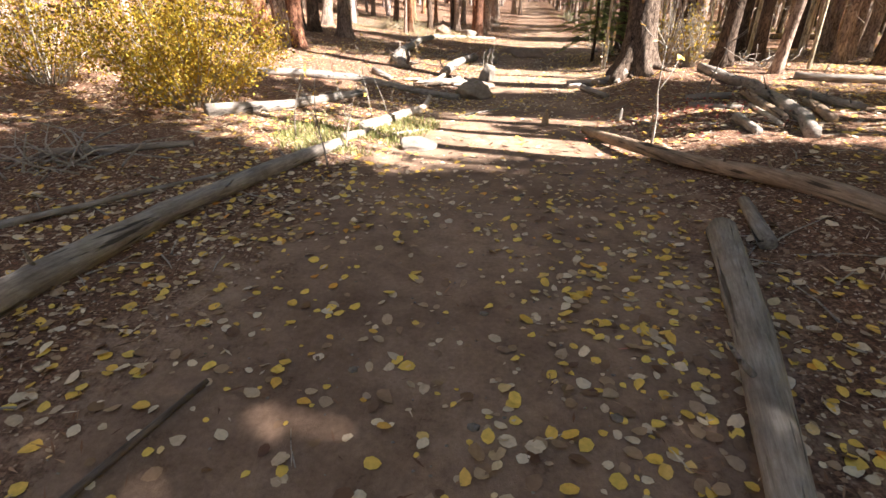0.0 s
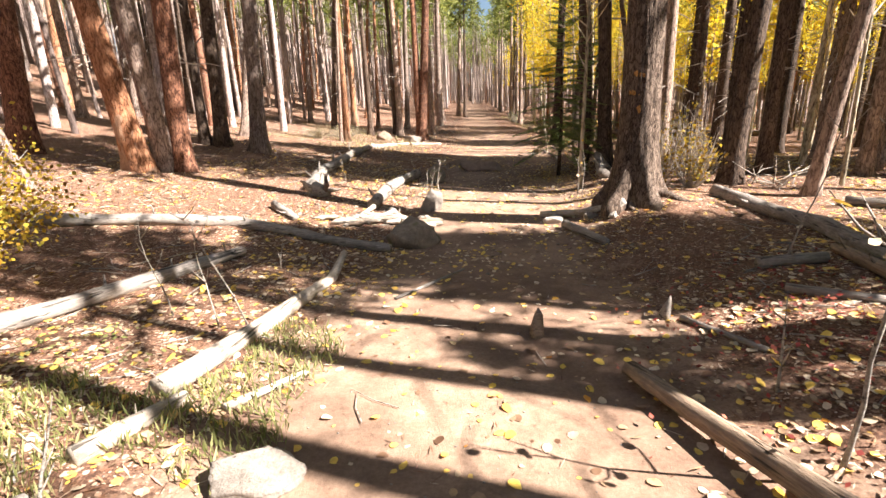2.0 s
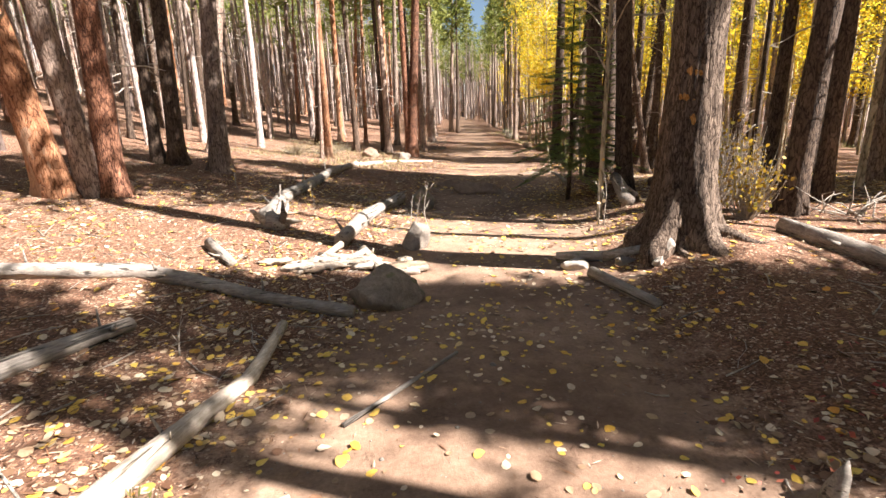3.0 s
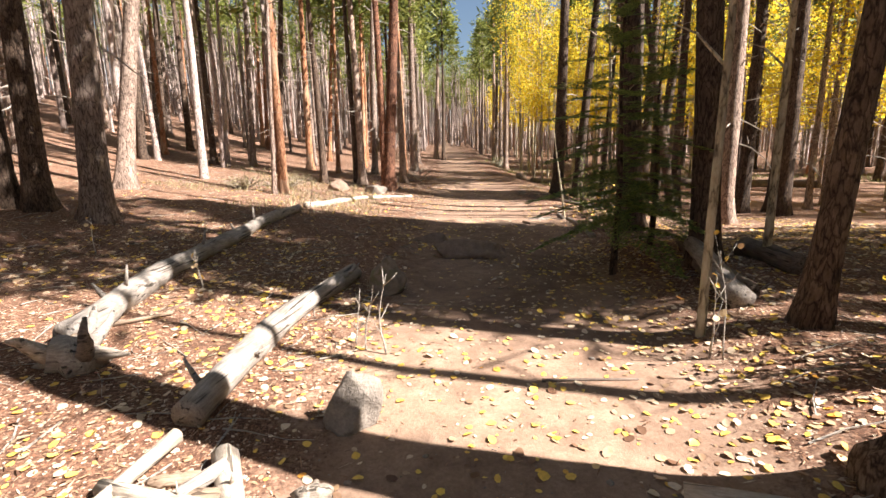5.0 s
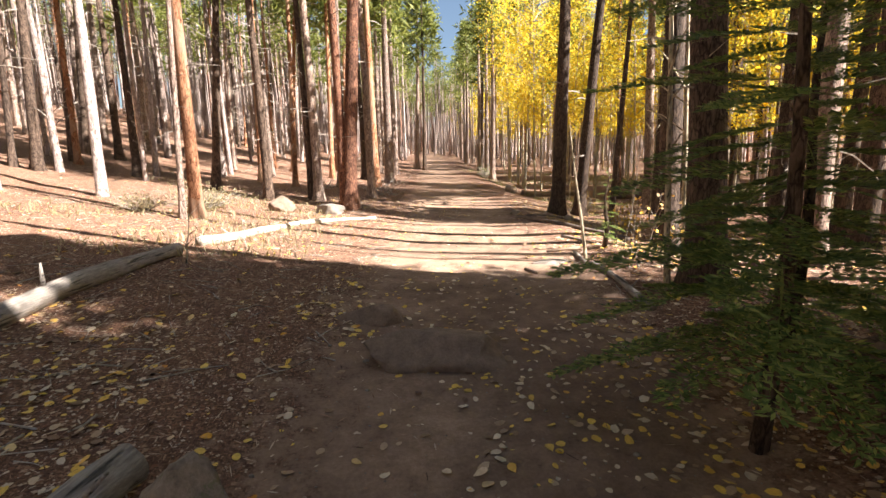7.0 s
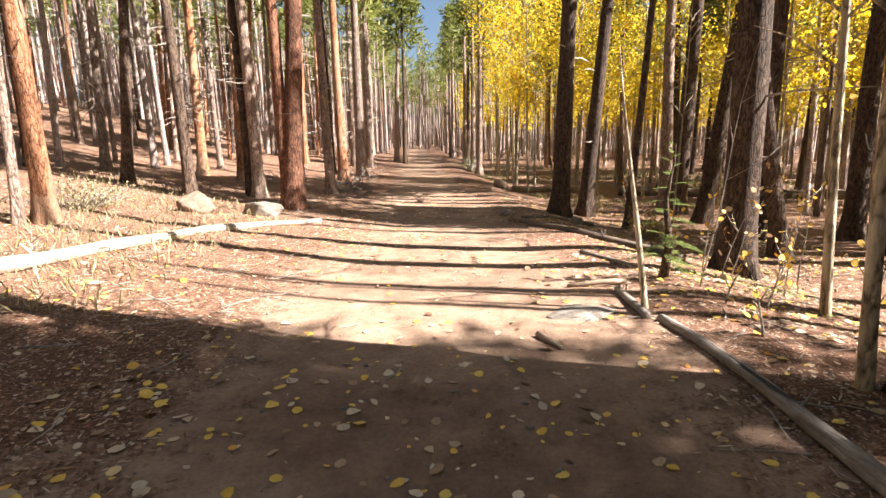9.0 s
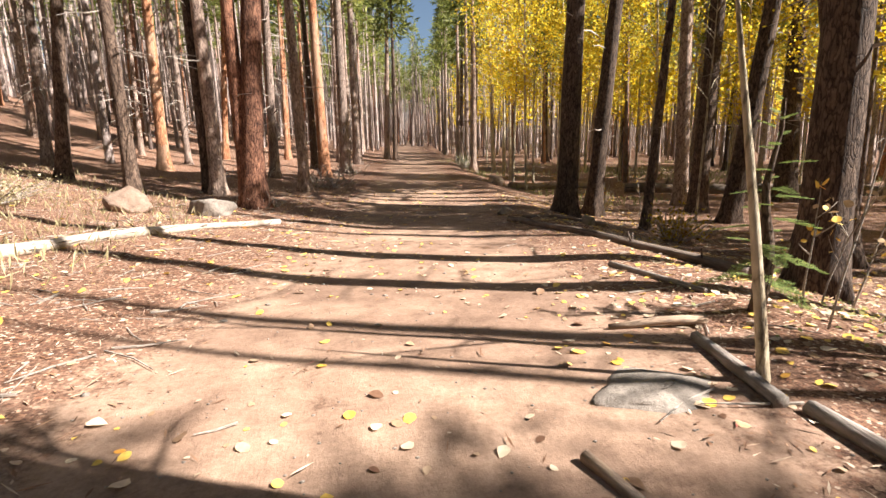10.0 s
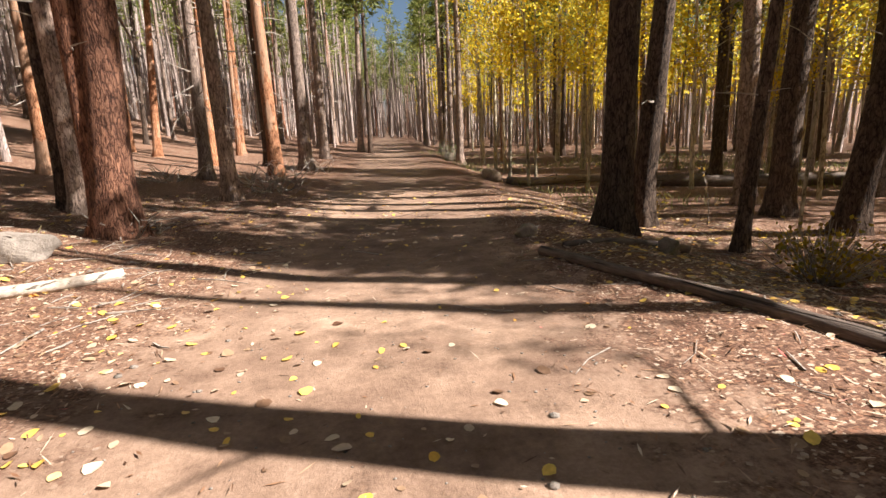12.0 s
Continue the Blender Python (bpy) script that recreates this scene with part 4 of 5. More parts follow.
def roomy(x, y, gap):
    return all((x - a) ** 2 + (y - b) ** 2 > gap * gap for a, b in TAKEN)



def shade_pines(count, xs, ys, seed, spots, thin, high=(12, 16)):
    """Pines added on the sunny side whose crowns shade the given stretch (u0, u1, y0, y1) and leave the clearings lit.
    """
    r, n = random.Random(seed), 0
    for _ in range(4000):
        x, y, h = r.uniform(*xs), r.uniform(*ys), r.uniform(*high)
        a, b = shade_spot(x, y, h * 0.78)
        ok = spots[0] < a - trail_x(b) < spots[1] and spots[2] < b < spots[3]
        if not ok or x - trail_x(y) < 4.5 or not roomy(x, y, 1.0) or not clear_of_gap(x, y, h, 0.5):
            continue
        TAKEN.append((x, y))
        pine(x, y, r.uniform(0.18, 0.3), r.choice(("grey", "dark")), (r.uniform(-0.02, 0.02), 0), h, thin=thin)
        n += 1
        if n == count:
            break


# invented trees, placed only by where their crown shadows fall
shade_pines(4, (5.5, 15), (4, 13), 3, (-6.5, 0.5, 14.6, 18.2), False)
shade_pines(2, (5, 14), (-2, 6), 12, (-8.5, -5.3, 6.3, 8.6), True)
shade_pines(3, (5, 13), (2, 8), 9, (-6.5, -1.8, 8.6, 10.2), False)
shade_pines(2, (8, 18), (9, 16), 10, (-4.0, -1.2, 17.4, 18.8), True)
shade_pines(3, (9, 20), (18, 27), 11, (-0.5, 3.5, 25.8, 28.5), False)
shade_pines(3, (8, 18), (1, 8), 8, (0.6, 2.3, 8.5, 9.6), False)
shade_pines(3, (7, 17), (8, 14), 6, (-3.5, 1.0, 16.4, 18.5), True)
shade_pines(24, (18, 42), (26, 46), 5, (5.5, 24, 33, 52), False)
_r = random.Random(12)
for _k in range(110):                   # golden aspens under the pines
    x, y = _r.uniform(9, 26), _r.uniform(13, 36)
    if x - trail_x(y) < 4.8 or not roomy(x, y, 1.5) or not clear_of_gap(x, y, 8, 0.3):
        continue
    TAKEN.append((x, y))
    aspen(x, y, _r.uniform(0.08, 0.14), (_r.uniform(-0.03, 0.03), _r.uniform(-0.03, 0.03)), _r.uniform(7.0, 9.5))
rs = random.Random(11)
made = 0
while made < 175:                       # near forest, one by one
    x, y = rs.uniform(-22, 28), rs.uniform(-14, 58)
    u = x - trail_x(y)
    if abs(u) < 3.2 + 0.4 * (y > 30) or not roomy(x, y, 1.3):
        continue
    ahead = y > (1.0 if u < 0 else 4.0) and -10 < u < 9 and y < (34 if u > -5 else 26.5)
    if ahead:                           # what stands here is placed singly above
        continue
    high = rs.uniform(12, 17)
    dense = u > 3 and (y < 5 or y > 20)
    ok = clear_of_gap(x, y, high)
    if u > 0 and not ok and rs.random() < 0.8:
        continue
    TAKEN.append((x, y))
    made += 1
    if u > 4 and y > 12 and rs.random() < 0.45:
        aspen(x, y, rs.uniform(0.1, 0.2), (rs.uniform(-0.03, 0.03), 0), rs.uniform(8, 11), ok)
    else:
        pine(x, y, rs.uniform(0.17, 0.34), rs.choice(("grey", "dark", "grey", "grey", "grey", "orange")), (rs.uniform(-0.03, 0.05), rs.uniform(-0.03, 0.03)), high, crown=ok, thin=not dense)

# far woods, past counting
fv, ff, cv, cf, av, af = [], [], [], [], [], []
r2 = np.random.default_rng(8)
unit_trunk = [trunk_shape(90 + s, 0.2, 0.0, 6, 5, 0.02) for s in range(4)]
unit_crown = [pine_crown(100 + s, 98, 0.44, 0.085, 0.046, 0.16) for s in range(4)]
unit_aspen = [aspen_crown(100 + s, 210) for s in range(3)]
nf = nc = na = 0
for k in range(7200):
    x, y = (r2.uniform(-75, 85), r2.uniform(-30, 130)) if k % 4 else (r2.uniform(-30, 50), r2.uniform(55, 175))
    u = x - trail_x(y)
    close = (-22 < x < 28 and -14 < y < 58)
    if (abs(u) < 3.2 and y < 84) or (close and (r2.random() < 0.55 or abs(u) < 9)) or (-9 < u < 9 and y < (34 if u > -5.5 else 27)):
        continue
    if close and u > 0 and not clear_of_gap(x, y, 14, 0.1):
        continue
    z = gz(x, y)
    high, dia = r2.uniform(11, 17), r2.uniform(0.13, 0.32)
    lean = r2.normal(0, 0.025, 2)
    yellow = u > 5 and r2.random() < 0.3
    if yellow:
        high, dia = r2.uniform(7, 11), r2.uniform(0.1, 0.18)
    v, f = unit_trunk[k % 4]
    v = np.array(v) * (dia, dia, high)
    v[:, 0] += v[:, 2] * lean[0]
    v[:, 1] += v[:, 2] * lean[1]
    fv.append(v + (x, y, z - 0.05))
    ff.append(np.array(f) + nf)
    nf += len(v)
    if yellow:
        v, f = unit_aspen[k % 3]
        v = v.reshape(-1, 4, 3)
        v = ((v - v[:, :1]) * 3.1 + v[:, :1]).reshape(-1, 3) * high + (x, y, z)
        av.append(v)
        af.append(f + na)
        na += len(v)
    else:
        v, f = unit_crown[k % 4]
        a = r2.uniform(0, 6.28)
        v = np.stack((v[:, 0] * math.cos(a) - v[:, 1] * math.sin(a), v[:, 0] * math.sin(a) + v[:, 1] * math.cos(a), v[:, 2]), 1) * high
        v[:, 0] += v[:, 2] * lean[0]
        v[:, 1] += v[:, 2] * lean[1]
        cv.append(v + (x, y, z))
        cf.append(f + nc)
        nc += len(v)
tagged(new("far_pine_trunks", quick_mesh("far_pine_trunks", np.concatenate(fv), np.concatenate(ff), BARK_FAR, True)), "dense stand of thin grey-brown pine trunks", "forest", kind="stuff")
tagged(new("far_pine_crowns", quick_mesh("far_pine_crowns", np.concatenate(cv), np.concatenate(cf), NEEDLES)), "green needle crowns of the distant pines", "forest", kind="stuff")
tagged(new("far_aspen_leaves", quick_mesh("far_aspen_leaves", np.concatenate(av), np.concatenate(af), ASPEN_LEAF)), "yellow leaves of the distant aspens", "forest", kind="stuff")


# ---- young firs ----
def fir_branch(seed):
    """One bough of a fir, 1 long, along x: side twigs in a flat fan, each set with short needles."""
    r = np.random.default_rng(seed)
    bases, ways, lens = [], [], []

    def droop(q):
        return -0.2 * q * q + 0.1 * np.maximum(q - 0.7, 0)

    def needles(p, d, length, n):
        f = r.uniform(0.05, 1.0, n)[:, None]
        side = np.where(r.random(n) < 0.5, -1.0, 1.0)[:, None]
        across = np.array((-d[1], d[0], 0.0))
        bases.append(p + d * length * f)
        ways.append(unit(d * 0.75 + across * side * 0.8 + np.array((0, 0, 0.18)) + r.normal(0, 0.12, (n, 3))))
        lens.append(r.uniform(0.7, 1.15, n) * 0.054)

    for k in range(26):
        q = 0.1 + 0.86 * (k + r.uniform(-0.3, 0.3)) / 26
        side = 1 if k % 2 else -1
        L = (0.3 * (1.02 - q) + 0.05) * r.uniform(0.7, 1.15)
        d = np.array((0.72, side * 0.7, r.uniform(-0.16, 0.02)))
        needles(np.array((q, 0, droop(q))), d / np.linalg.norm(d), L, int(13 + 125 * L))
    for k in range(5):
        q = 0.15 + 0.17 * k
        needles(np.array((q, 0, droop(q))), np.array((1.0, 0, -0.12)), 0.17, 14)
    b, w, l = np.concatenate(bases), np.concatenate(ways), np.concatenate(lens)
    wide = np.full(len(l), 0.0135)
    b = np.concatenate((b, [(0, 0, 0), (0.4, 0, droop(np.array(0.4)))]))
    w = np.concatenate((w, unit(np.array([(1, 0, -0.08), (1, 0, -0.26)]))))
    l, wide = np.concatenate((l, (0.5, 0.5))), np.concatenate((wide, (0.016, 0.012)))
    return blades(b, w, l, wide, np.tile((0.0, 0.0, 1.0), (len(b), 1)) + r.normal(0, 0.3, (len(b), 3)))


FIR_SPRAYS = [quick_mesh("branch", *fir_branch(s), FIR) for s in range(5)]


def fir(x, y, high, wide, branches=110, seed=1, label="dark green young fir with drooping branches"):
    r = random.Random(seed)
    t = thing("fir_tree", Matrix.Translation((x, y, gz(x, y) - 0.02)), label, "tree", "young firs")
    part("trunk", mesh_of("trunk", *tube([(0.02 * math.sin(k), 0.02 * math.cos(k * 1.3), high * k / 8) for k in range(9)], [0.05 * (1 - k / 8.3) for k in range(9)], 8, 0.05, seed), BARK_SHADED, True), t)
    for k in range(branches):
        f = (k + r.random()) / branches
        z = high * (0.15 + 0.84 * f ** 1.1)
        L = wide * (1 - f) ** 0.8 * r.uniform(0.6, 1.1) + 0.08
        o = part("branch", FIR_SPRAYS[r.randrange(5)], t)
        o.location, o.rotation_euler = (0, 0, z), (r.uniform(-0.2, 0.2), 0.12 - 0.6 * f + r.uniform(-0.15, 0.2), k * 2.4 + r.uniform(-0.3, 0.3))
        o.scale = (L, L, L)


fir(4.34, 15.1, 4.6, 1.25, 96, 1)
fir(5.4, 16.0, 3.4, 0.9, 62, 2)
fir(6.2, 20.3, 1.3, 0.3, 26, 3, "small bright green pine sapling by the trail")


# ---- yellow bush and low growth ----
def bush(x, y, wide, high, n, mat, seed, label, name="bush", leaf=0.045):
    r = np.random.default_rng(seed)
    rr = random.Random(seed)
    t = thing(name, Matrix.Translation((x, y, gz(x, y) - 0.02)), label, "bush")
    stems, tips = [], []
    for k in range(70):
        a, s = rr.uniform(0, 6.283), rr.uniform(0.05, 1.0) ** 0.6
        top = Vector((math.cos(a) * wide * s * 0.5, math.sin(a) * wide * s * 0.5, high * (1 - 0.45 * s * s) * rr.uniform(0.65, 1.05)))
        b = Vector((top.x * 0.18, top.y * 0.18, 0))
        mid = b.lerp(top, 0.5) + Vector((rr.uniform(-1, 1), rr.uniform(-1, 1), 0)) * 0.06
        stems.append(tube((b, mid, top), (0.009, 0.006, 0.002), 5, 0, k, False))
        tips += [(mid, top)]
    tagged(part("stemwork", mesh_of("stems", *joined(stems), DEADWOOD), t, "thin grey-brown stems"), kind="stuff")
    i = r.integers(0, len(tips), n)
    s = r.uniform(-0.55, 1.05, n)[:, None]
    a0, a1 = np.array([tuple(p[0]) for p in tips])[i], np.array([tuple(p[1]) for p in tips])[i]
    b = a0 + (a1 - a0) * s + r.normal(0, 0.07 * max(wide, high) / 2, (n, 3))
    b[:, 2] = np.maximum(b[:, 2], 0.04)
    l = r.uniform(0.6, 1.3, n) * leaf
    part("leaves", quick_mesh("leaves", *blades(b, unit(r.normal(0, 1, b.shape)), l, l * 0.7, r.normal(0, 1, b.shape)), mat), t, "autumn leaves")


bush(-3.55, 7.5, 3.0, 1.95, 21000, BUSH_LEAF, 1, "dense yellow autumn bush beside the trail", leaf=0.042)
bush(-5.9, 8.0, 2.4, 1.8, 7000, BUSH_LEAF, 2, "sparser yellow-brown autumn bush")
bush(5.5, 11.7, 0.9, 1.3, 420, BUSH_LEAF, 6, "thin leafy shrub behind the old pine", leaf=0.065)
bush(5.95, 12.7, 0.9, 1.5, 380, BUSH_LEAF, 7, "thin leafy shrub behind the old pine", leaf=0.065)
bush(9.5, 25.4, 1.4, 0.75, 600, BUSH_LEAF, 3, "low shrub with pale yellow leaves", leaf=0.06)
bush(10.2, 29.3, 0.9, 0.9, 350, BUSH_LEAF, 4, "small yellow-green shrub by a pine")
bush(4.9, 11.7, 0.8, 1.5, 420, BUSH_LEAF, 6, "yellow-leaved shrub behind the big pine", leaf=0.05)
bush(-1.7, 26.6, 2.4, 0.55, 1500, SAGE, 7, "low dry tan shrub on the slope")
bush(-2.6, 25.1, 1.4, 0.5, 700, SAGE, 8, "low dry tan shrub on the slope")
bush(10.6, 44.5, 1.6, 1.0, 500, FIR, 9, "dark green low bush at the trail's edge")


def tuft_field(name, n, x0, x1, y0, y1, mat, tall, label, seed, cond):
    r = np.random.default_rng(seed)
    x, y = r.uniform(x0, x1, n), r.uniform(y0, y1, n)
    keep = cond(x, y)
    x, y = x[keep], y[keep]
    b = np.stack((x, y, ground_z(x, y)), 1)
    w = unit(r.normal(0, 0.45, b.shape) + np.array((0, 0, 1.0)))
    l = r.uniform(0.4, 1.2, len(x)) * tall
    tagged(new(name, quick_mesh(name, *blades(b, w, l, l * 0.09 + 0.003, r.normal(0, 1, b.shape)), mat)), label, "grass", kind="stuff")


tuft_field("grass", 7000, -2.0, 0.1, 5.4, 8.0, GRASS, 0.1, "short green grass in the sun beside the trail", 1, lambda x, y: lumps(x, y, 3.2, 31) - 0.5 * np.hypot(x + 0.85, (y - 6.4) * 0.9) > -0.32)
tuft_field("dry_grass", 6000, -6, 1.5, 20, 32, SAGE, 0.16, "sparse dry grass on the slope", 2, lambda x, y: lumps(x, y, 0.8, 32) > 0.12)
tuft_field("meadow_grass", 12000, 10, 30, 30, 50, GRASS, 0.25, "pale grass under the aspens", 3, lambda x, y: lumps(x, y, 0.5, 33) > -0.05)


# ---- litter on the ground ----
def fallen_leaf(seed):
    """One curled leaf, about 1 across, lying in the xy plane."""
    r = random.Random(seed)
    n = 8
    verts = [(0, 0, 0.04)]
    bend = r.uniform(-0.35, 0.5)
    for k in range(n):
        a = 6.2832 * k / n
        q = 0.5 * (0.94 + 0.32 * max(0.0, math.cos(a)) ** 5) * r.uniform(0.86, 1.07)
        x, y = q * math.cos(a) * 1.08, q * math.sin(a)
        verts.append((x, y, bend * y * y * 1.2 + r.uniform(-0.04, 0.06) + 0.05))
    return verts, [(0, 1 + k, 1 + (k + 1) % n) for k in range(n)]


def leaf_density(x, y):
    u = x - trail_x(y)
    d = 0.42 + 0.58 * step(0.6, 1.7, np.abs(u + 0.2))
    d = d + (0.75 - 0.3 * d) * (1 - step(2.0, 3.6, y))
    d = d * (1 - 0.6 * step(4.6, 5.6, y) * (1 - step(8, 9.5, y)) * (1 - step(0.9, 1.7, np.abs(u + 0.2))))
    d = d * (1 - 0.75 * step(17, 20, y)) + 0.35 * step(17, 20, y) * step(1.4, 2.6, u)
    d = d * (1 - 0.6 * step(4, 9, -u)) * (1 - 0.8 * step(26, 36, y)) * (0.35 + 1.0 * (lumps(x, y, 1.1, 41) > -0.12))
    return d


def leaf_stuff(name, n, seed, size, label):
    r = np.random.default_rng(seed)
    x, y = r.uniform(-6.5, 11.5, n), r.uniform(-0.5, 33, n)
    keep = r.random(n) < leaf_density(x, y) * (0.62 + 0.38 * (y < 4.5))
    x, y = x[keep], y[keep]
    m = len(x)
    shapes = np.array([fallen_leaf(s)[0] for s in range(8)])
    v = shapes[r.integers(0, 8, m)] * ((0.42 + 0.95 * r.random(m) ** 1.5) * size)[:, None, None]
    a, t1, t2 = r.uniform(0, 6.28, m), r.normal(0, 0.18, m), r.normal(0, 0.18, m)
    c, s = np.cos(a)[:, None], np.sin(a)[:, None]
    X, Y = v[:, :, 0] * c - v[:, :, 1] * s, v[:, :, 0] * s + v[:, :, 1] * c
    Z = v[:, :, 2] + X * t1[:, None] + Y * t2[:, None]
    Z -= Z.min(1)[:, None] - 0.002
    v = np.stack((X + x[:, None], Y + y[:, None], Z + ground_z(x, y)[:, None]), 2).reshape(-1, 3)
    f = np.array(fallen_leaf(0)[1])
    F = (f[None] + (np.arange(m) * 9)[:, None, None]).reshape(-1, 3)
    return tagged(new(name, quick_mesh(name, v, F, FALLEN)), label, "leaves", kind="stuff")


leaf_stuff("fallen_leaves", 145000, 3, 0.05, "scattered yellow and tan fallen aspen leaves")


def needle_stuff(name, n, seed, label):
    r = np.random.default_rng(seed)
    x, y = r.uniform(-7, 12, n), r.uniform(-0.5, 32, n)
    keep = r.random(n) < 0.05 + 0.95 * (1 - trail_mask(x, y))
    x, y = x[keep], y[keep]
    m = len(x)
    b = np.stack((x, y, ground_z(x, y) + r.uniform(0.002, 0.014, m)), 1)
    a = r.uniform(0, 6.28, m)
    w = unit(np.stack((np.cos(a), np.sin(a), r.normal(0, 0.18, m)), 1))
    l = 0.025 + 0.1 * r.random(m) ** 2
    return tagged(new(name, quick_mesh(name, *blades(b, w, l, r.uniform(0.004, 0.013, m), np.tile((0.0, 0.0, 1.0), (m, 1)) + r.normal(0, 0.2, (m, 3))), LITTER)), label, "litter", kind="stuff")


needle_stuff("needle_litter", 240000, 5, "brown needle litter and bits of bark")


# ---- saplings and twigs ----
def sapling(x, y, high, seed, lean=(0.0, 0.0), leaves=0, r0=0.011, label="bare thin sapling with forked twigs", mat=None, forks=4):
    r = random.Random(seed)
    t = thing("sapling", Matrix.Translation((x, y, gz(x, y) - 0.02)), label, "sapling", "saplings")
    pts, d = [Vector((0, 0, 0))], Vector((lean[0], lean[1], 1)).normalized()
    for k in range(7):
        d = (d + Vector((r.uniform(-0.16, 0.16), r.uniform(-0.16, 0.16), 0.1))).normalized()
        pts.append(pts[-1] + d * high / 7)
    stem = part("stem", mesh_of("stem", *tube(pts, [r0 * (1 - k / 8.5) for k in range(8)], 6, 0.08, seed), mat or DEADWOOD, True), t)
    tips = [pts[-1], pts[-2], pts[-3]]
    for k in range(forks):
        i = r.randrange(2, 7)
        a, L = r.uniform(0, 6.283), high * r.uniform(0.12, 0.3)
        d = Vector((math.cos(a), math.sin(a), r.uniform(0.4, 1.2))).normalized()
        q = pts[i] + d * L * 0.5 + Vector((0, 0, 0.02))
        e = q + (d + Vector((0, 0, 0.5))).normalized() * L * 0.5
        part("twig", mesh_of("twig", *tube((pts[i], q, e), (r0 * 0.5, r0 * 0.38, r0 * 0.15), 5, 0, k), mat or DEADWOOD, True), stem)
        tips += [q, e]
    for k in range(leaves):
        p = r.choice(tips) + Vector((r.uniform(-1, 1), r.uniform(-1, 1), r.uniform(-1, 0.5))) * 0.05
        o = part("leaf", SAP_LEAVES[k % 4], t)
        s = r.uniform(0.035, 0.06)
        o.location, o.rotation_euler, o.scale = p, (r.uniform(-1.2, 1.2), r.uniform(-1.2, 1.2), r.uniform(0, 6.28)), (s, s, s)


SAP_LEAVES = [mesh_of("leaf", *fallen_leaf(70 + s), FALLEN_ONE) for s in range(4)]
for _k, (_x, _y, _h, _lx, _n) in enumerate(((-1.47, 7.95, 1.0, -0.08, 0), (-0.75, 7.63, 1.2, -0.12, 0), (-1.02, 7.71, 0.95, 0.03, 2), (-0.87, 9.31, 0.42, 0, 0),
                                            (1.18, 13.37, 0.6, -0.05, 0), (1.09, 13.5, 0.5, 0.1, 0), (3.91, 12.53, 1.05, 0.1, 4))):
    sapling(_x, _y, _h, 30 + _k, (_lx, 0.0), _n, 0.008)
for _k, (_x, _y, _h, _lx, _n) in enumerate(((3.85, 12.6, 0.7, -0.05, 3), (-1.13, 5.03, 0.98, 0.02, 3), (-1.73, 6.11, 0.95, -0.05, 4), (-1.06, 5.67, 0.6, 0.1, 0),
                                            (3.93, 7.79, 1.45, 0.05, 0), (0.46, 21.1, 0.55, 0, 0), (0.02, 19.65, 0.9, 0, 0), (1.35, 13.28, 0.75, 0.02, 0))):
    sapling(_x, _y, _h, 50 + _k, (_lx, 0.0), _n)
for _k, (_x, _y, _h, _lx, _n) in enumerate(((6.14, 19.44, 0.5, 0.0, 14), (5.88, 18.81, 0.45, 0.05, 8), (6.9, 20.6, 0.9, 0.0, 16), (7.2, 19.9, 1.1, 0.1, 14),
                                            (6.6, 18.7, 0.9, 0.1, 12), (-2.3, 16.2, 0.5, 0, 6), (-0.6, 14.9, 0.45, 0.0, 8), (10.9, 28.5, 1.0, 0, 10))):
    sapling(_x, _y, _h, 70 + _k, (_lx, 0.0), _n, label="thin sapling with a few yellow leaves")
sapling(2.26, 5.47, 1.5, 94, (-0.02, 0.0), 10, 0.014, "forked sapling with a few yellow leaves")
for _k, (_x, _y, _h, _n) in enumerate(((7.3, 20.8, 1.3, 18), (7.0, 20.35, 1.0, 14), (6.75, 20.9, 0.8, 12), (7.7, 20.2, 1.1, 12), (6.4, 19.3, 0.5, 10), (6.9, 19.75, 0.65, 12))):
    sapling(_x, _y, _h, 110 + _k, (0.04, 0.0), _n, 0.008, "thin sapling with yellow-green autumn leaves")
sapling(2.5, 6.1, 0.6, 92, (0.0, 0.0), 2)
sapling(6.32, 19.95, 2.3, 93, (0.06, 0.0), 0, 0.007, "tall bare twig by the trail")


def brush_heap(x, y, wide, high, n, seed, label):
    """A heap of dead grey branches, each one by itself."""
    r = random.Random(seed)
    t = thing("brush_heap", Matrix.Translation((x, y, gz(x, y))), label, "brush")
    for k in range(n):
        a, s = r.uniform(0, 6.283), r.uniform(0, 0.4) * wide
        p = Vector((math.cos(a) * s, math.sin(a) * s, 0.02))
        d = Vector((r.uniform(-1, 1), r.uniform(-1, 1), r.uniform(0.1, 0.9))).normalized()
        L = r.uniform(0.3, 0.7) * wide
        q = p + d * L * 0.5
        e = q + (d + Vector((r.uniform(-0.5, 0.5), r.uniform(-0.5, 0.5), r.uniform(-0.6, 0.3)))).normalized() * L * 0.5
        e.z, q.z = min(e.z, high), min(q.z, high)
        part("branch", mesh_of("branch", *tube((p, q, e), (0.011, 0.008, 0.003), 5, 0.05, k), DEADWOOD, True), t)


brush_heap(2.2, 28.35, 0.8, 0.45, 22, 1, "tangle of grey dead branches at a pine's foot")
brush_heap(3.6, 33.2, 1.6, 0.6, 34, 2, "heap of grey dead branches between pines")
brush_heap(3.3, 35.5, 2.0, 0.6, 34, 3, "heap of grey dead branches between pines")
brush_heap(0.9, 34.5, 1.8, 0.45, 26, 4, "heap of grey dead branches on the slope")
brush_heap(4.2, 38.5, 1.6, 0.6, 24, 5, "heap of grey dead branches between pines")
brush_heap(6.9, 11.5, 1.2, 0.5, 22, 6, "tangle of grey dead branches under trees")
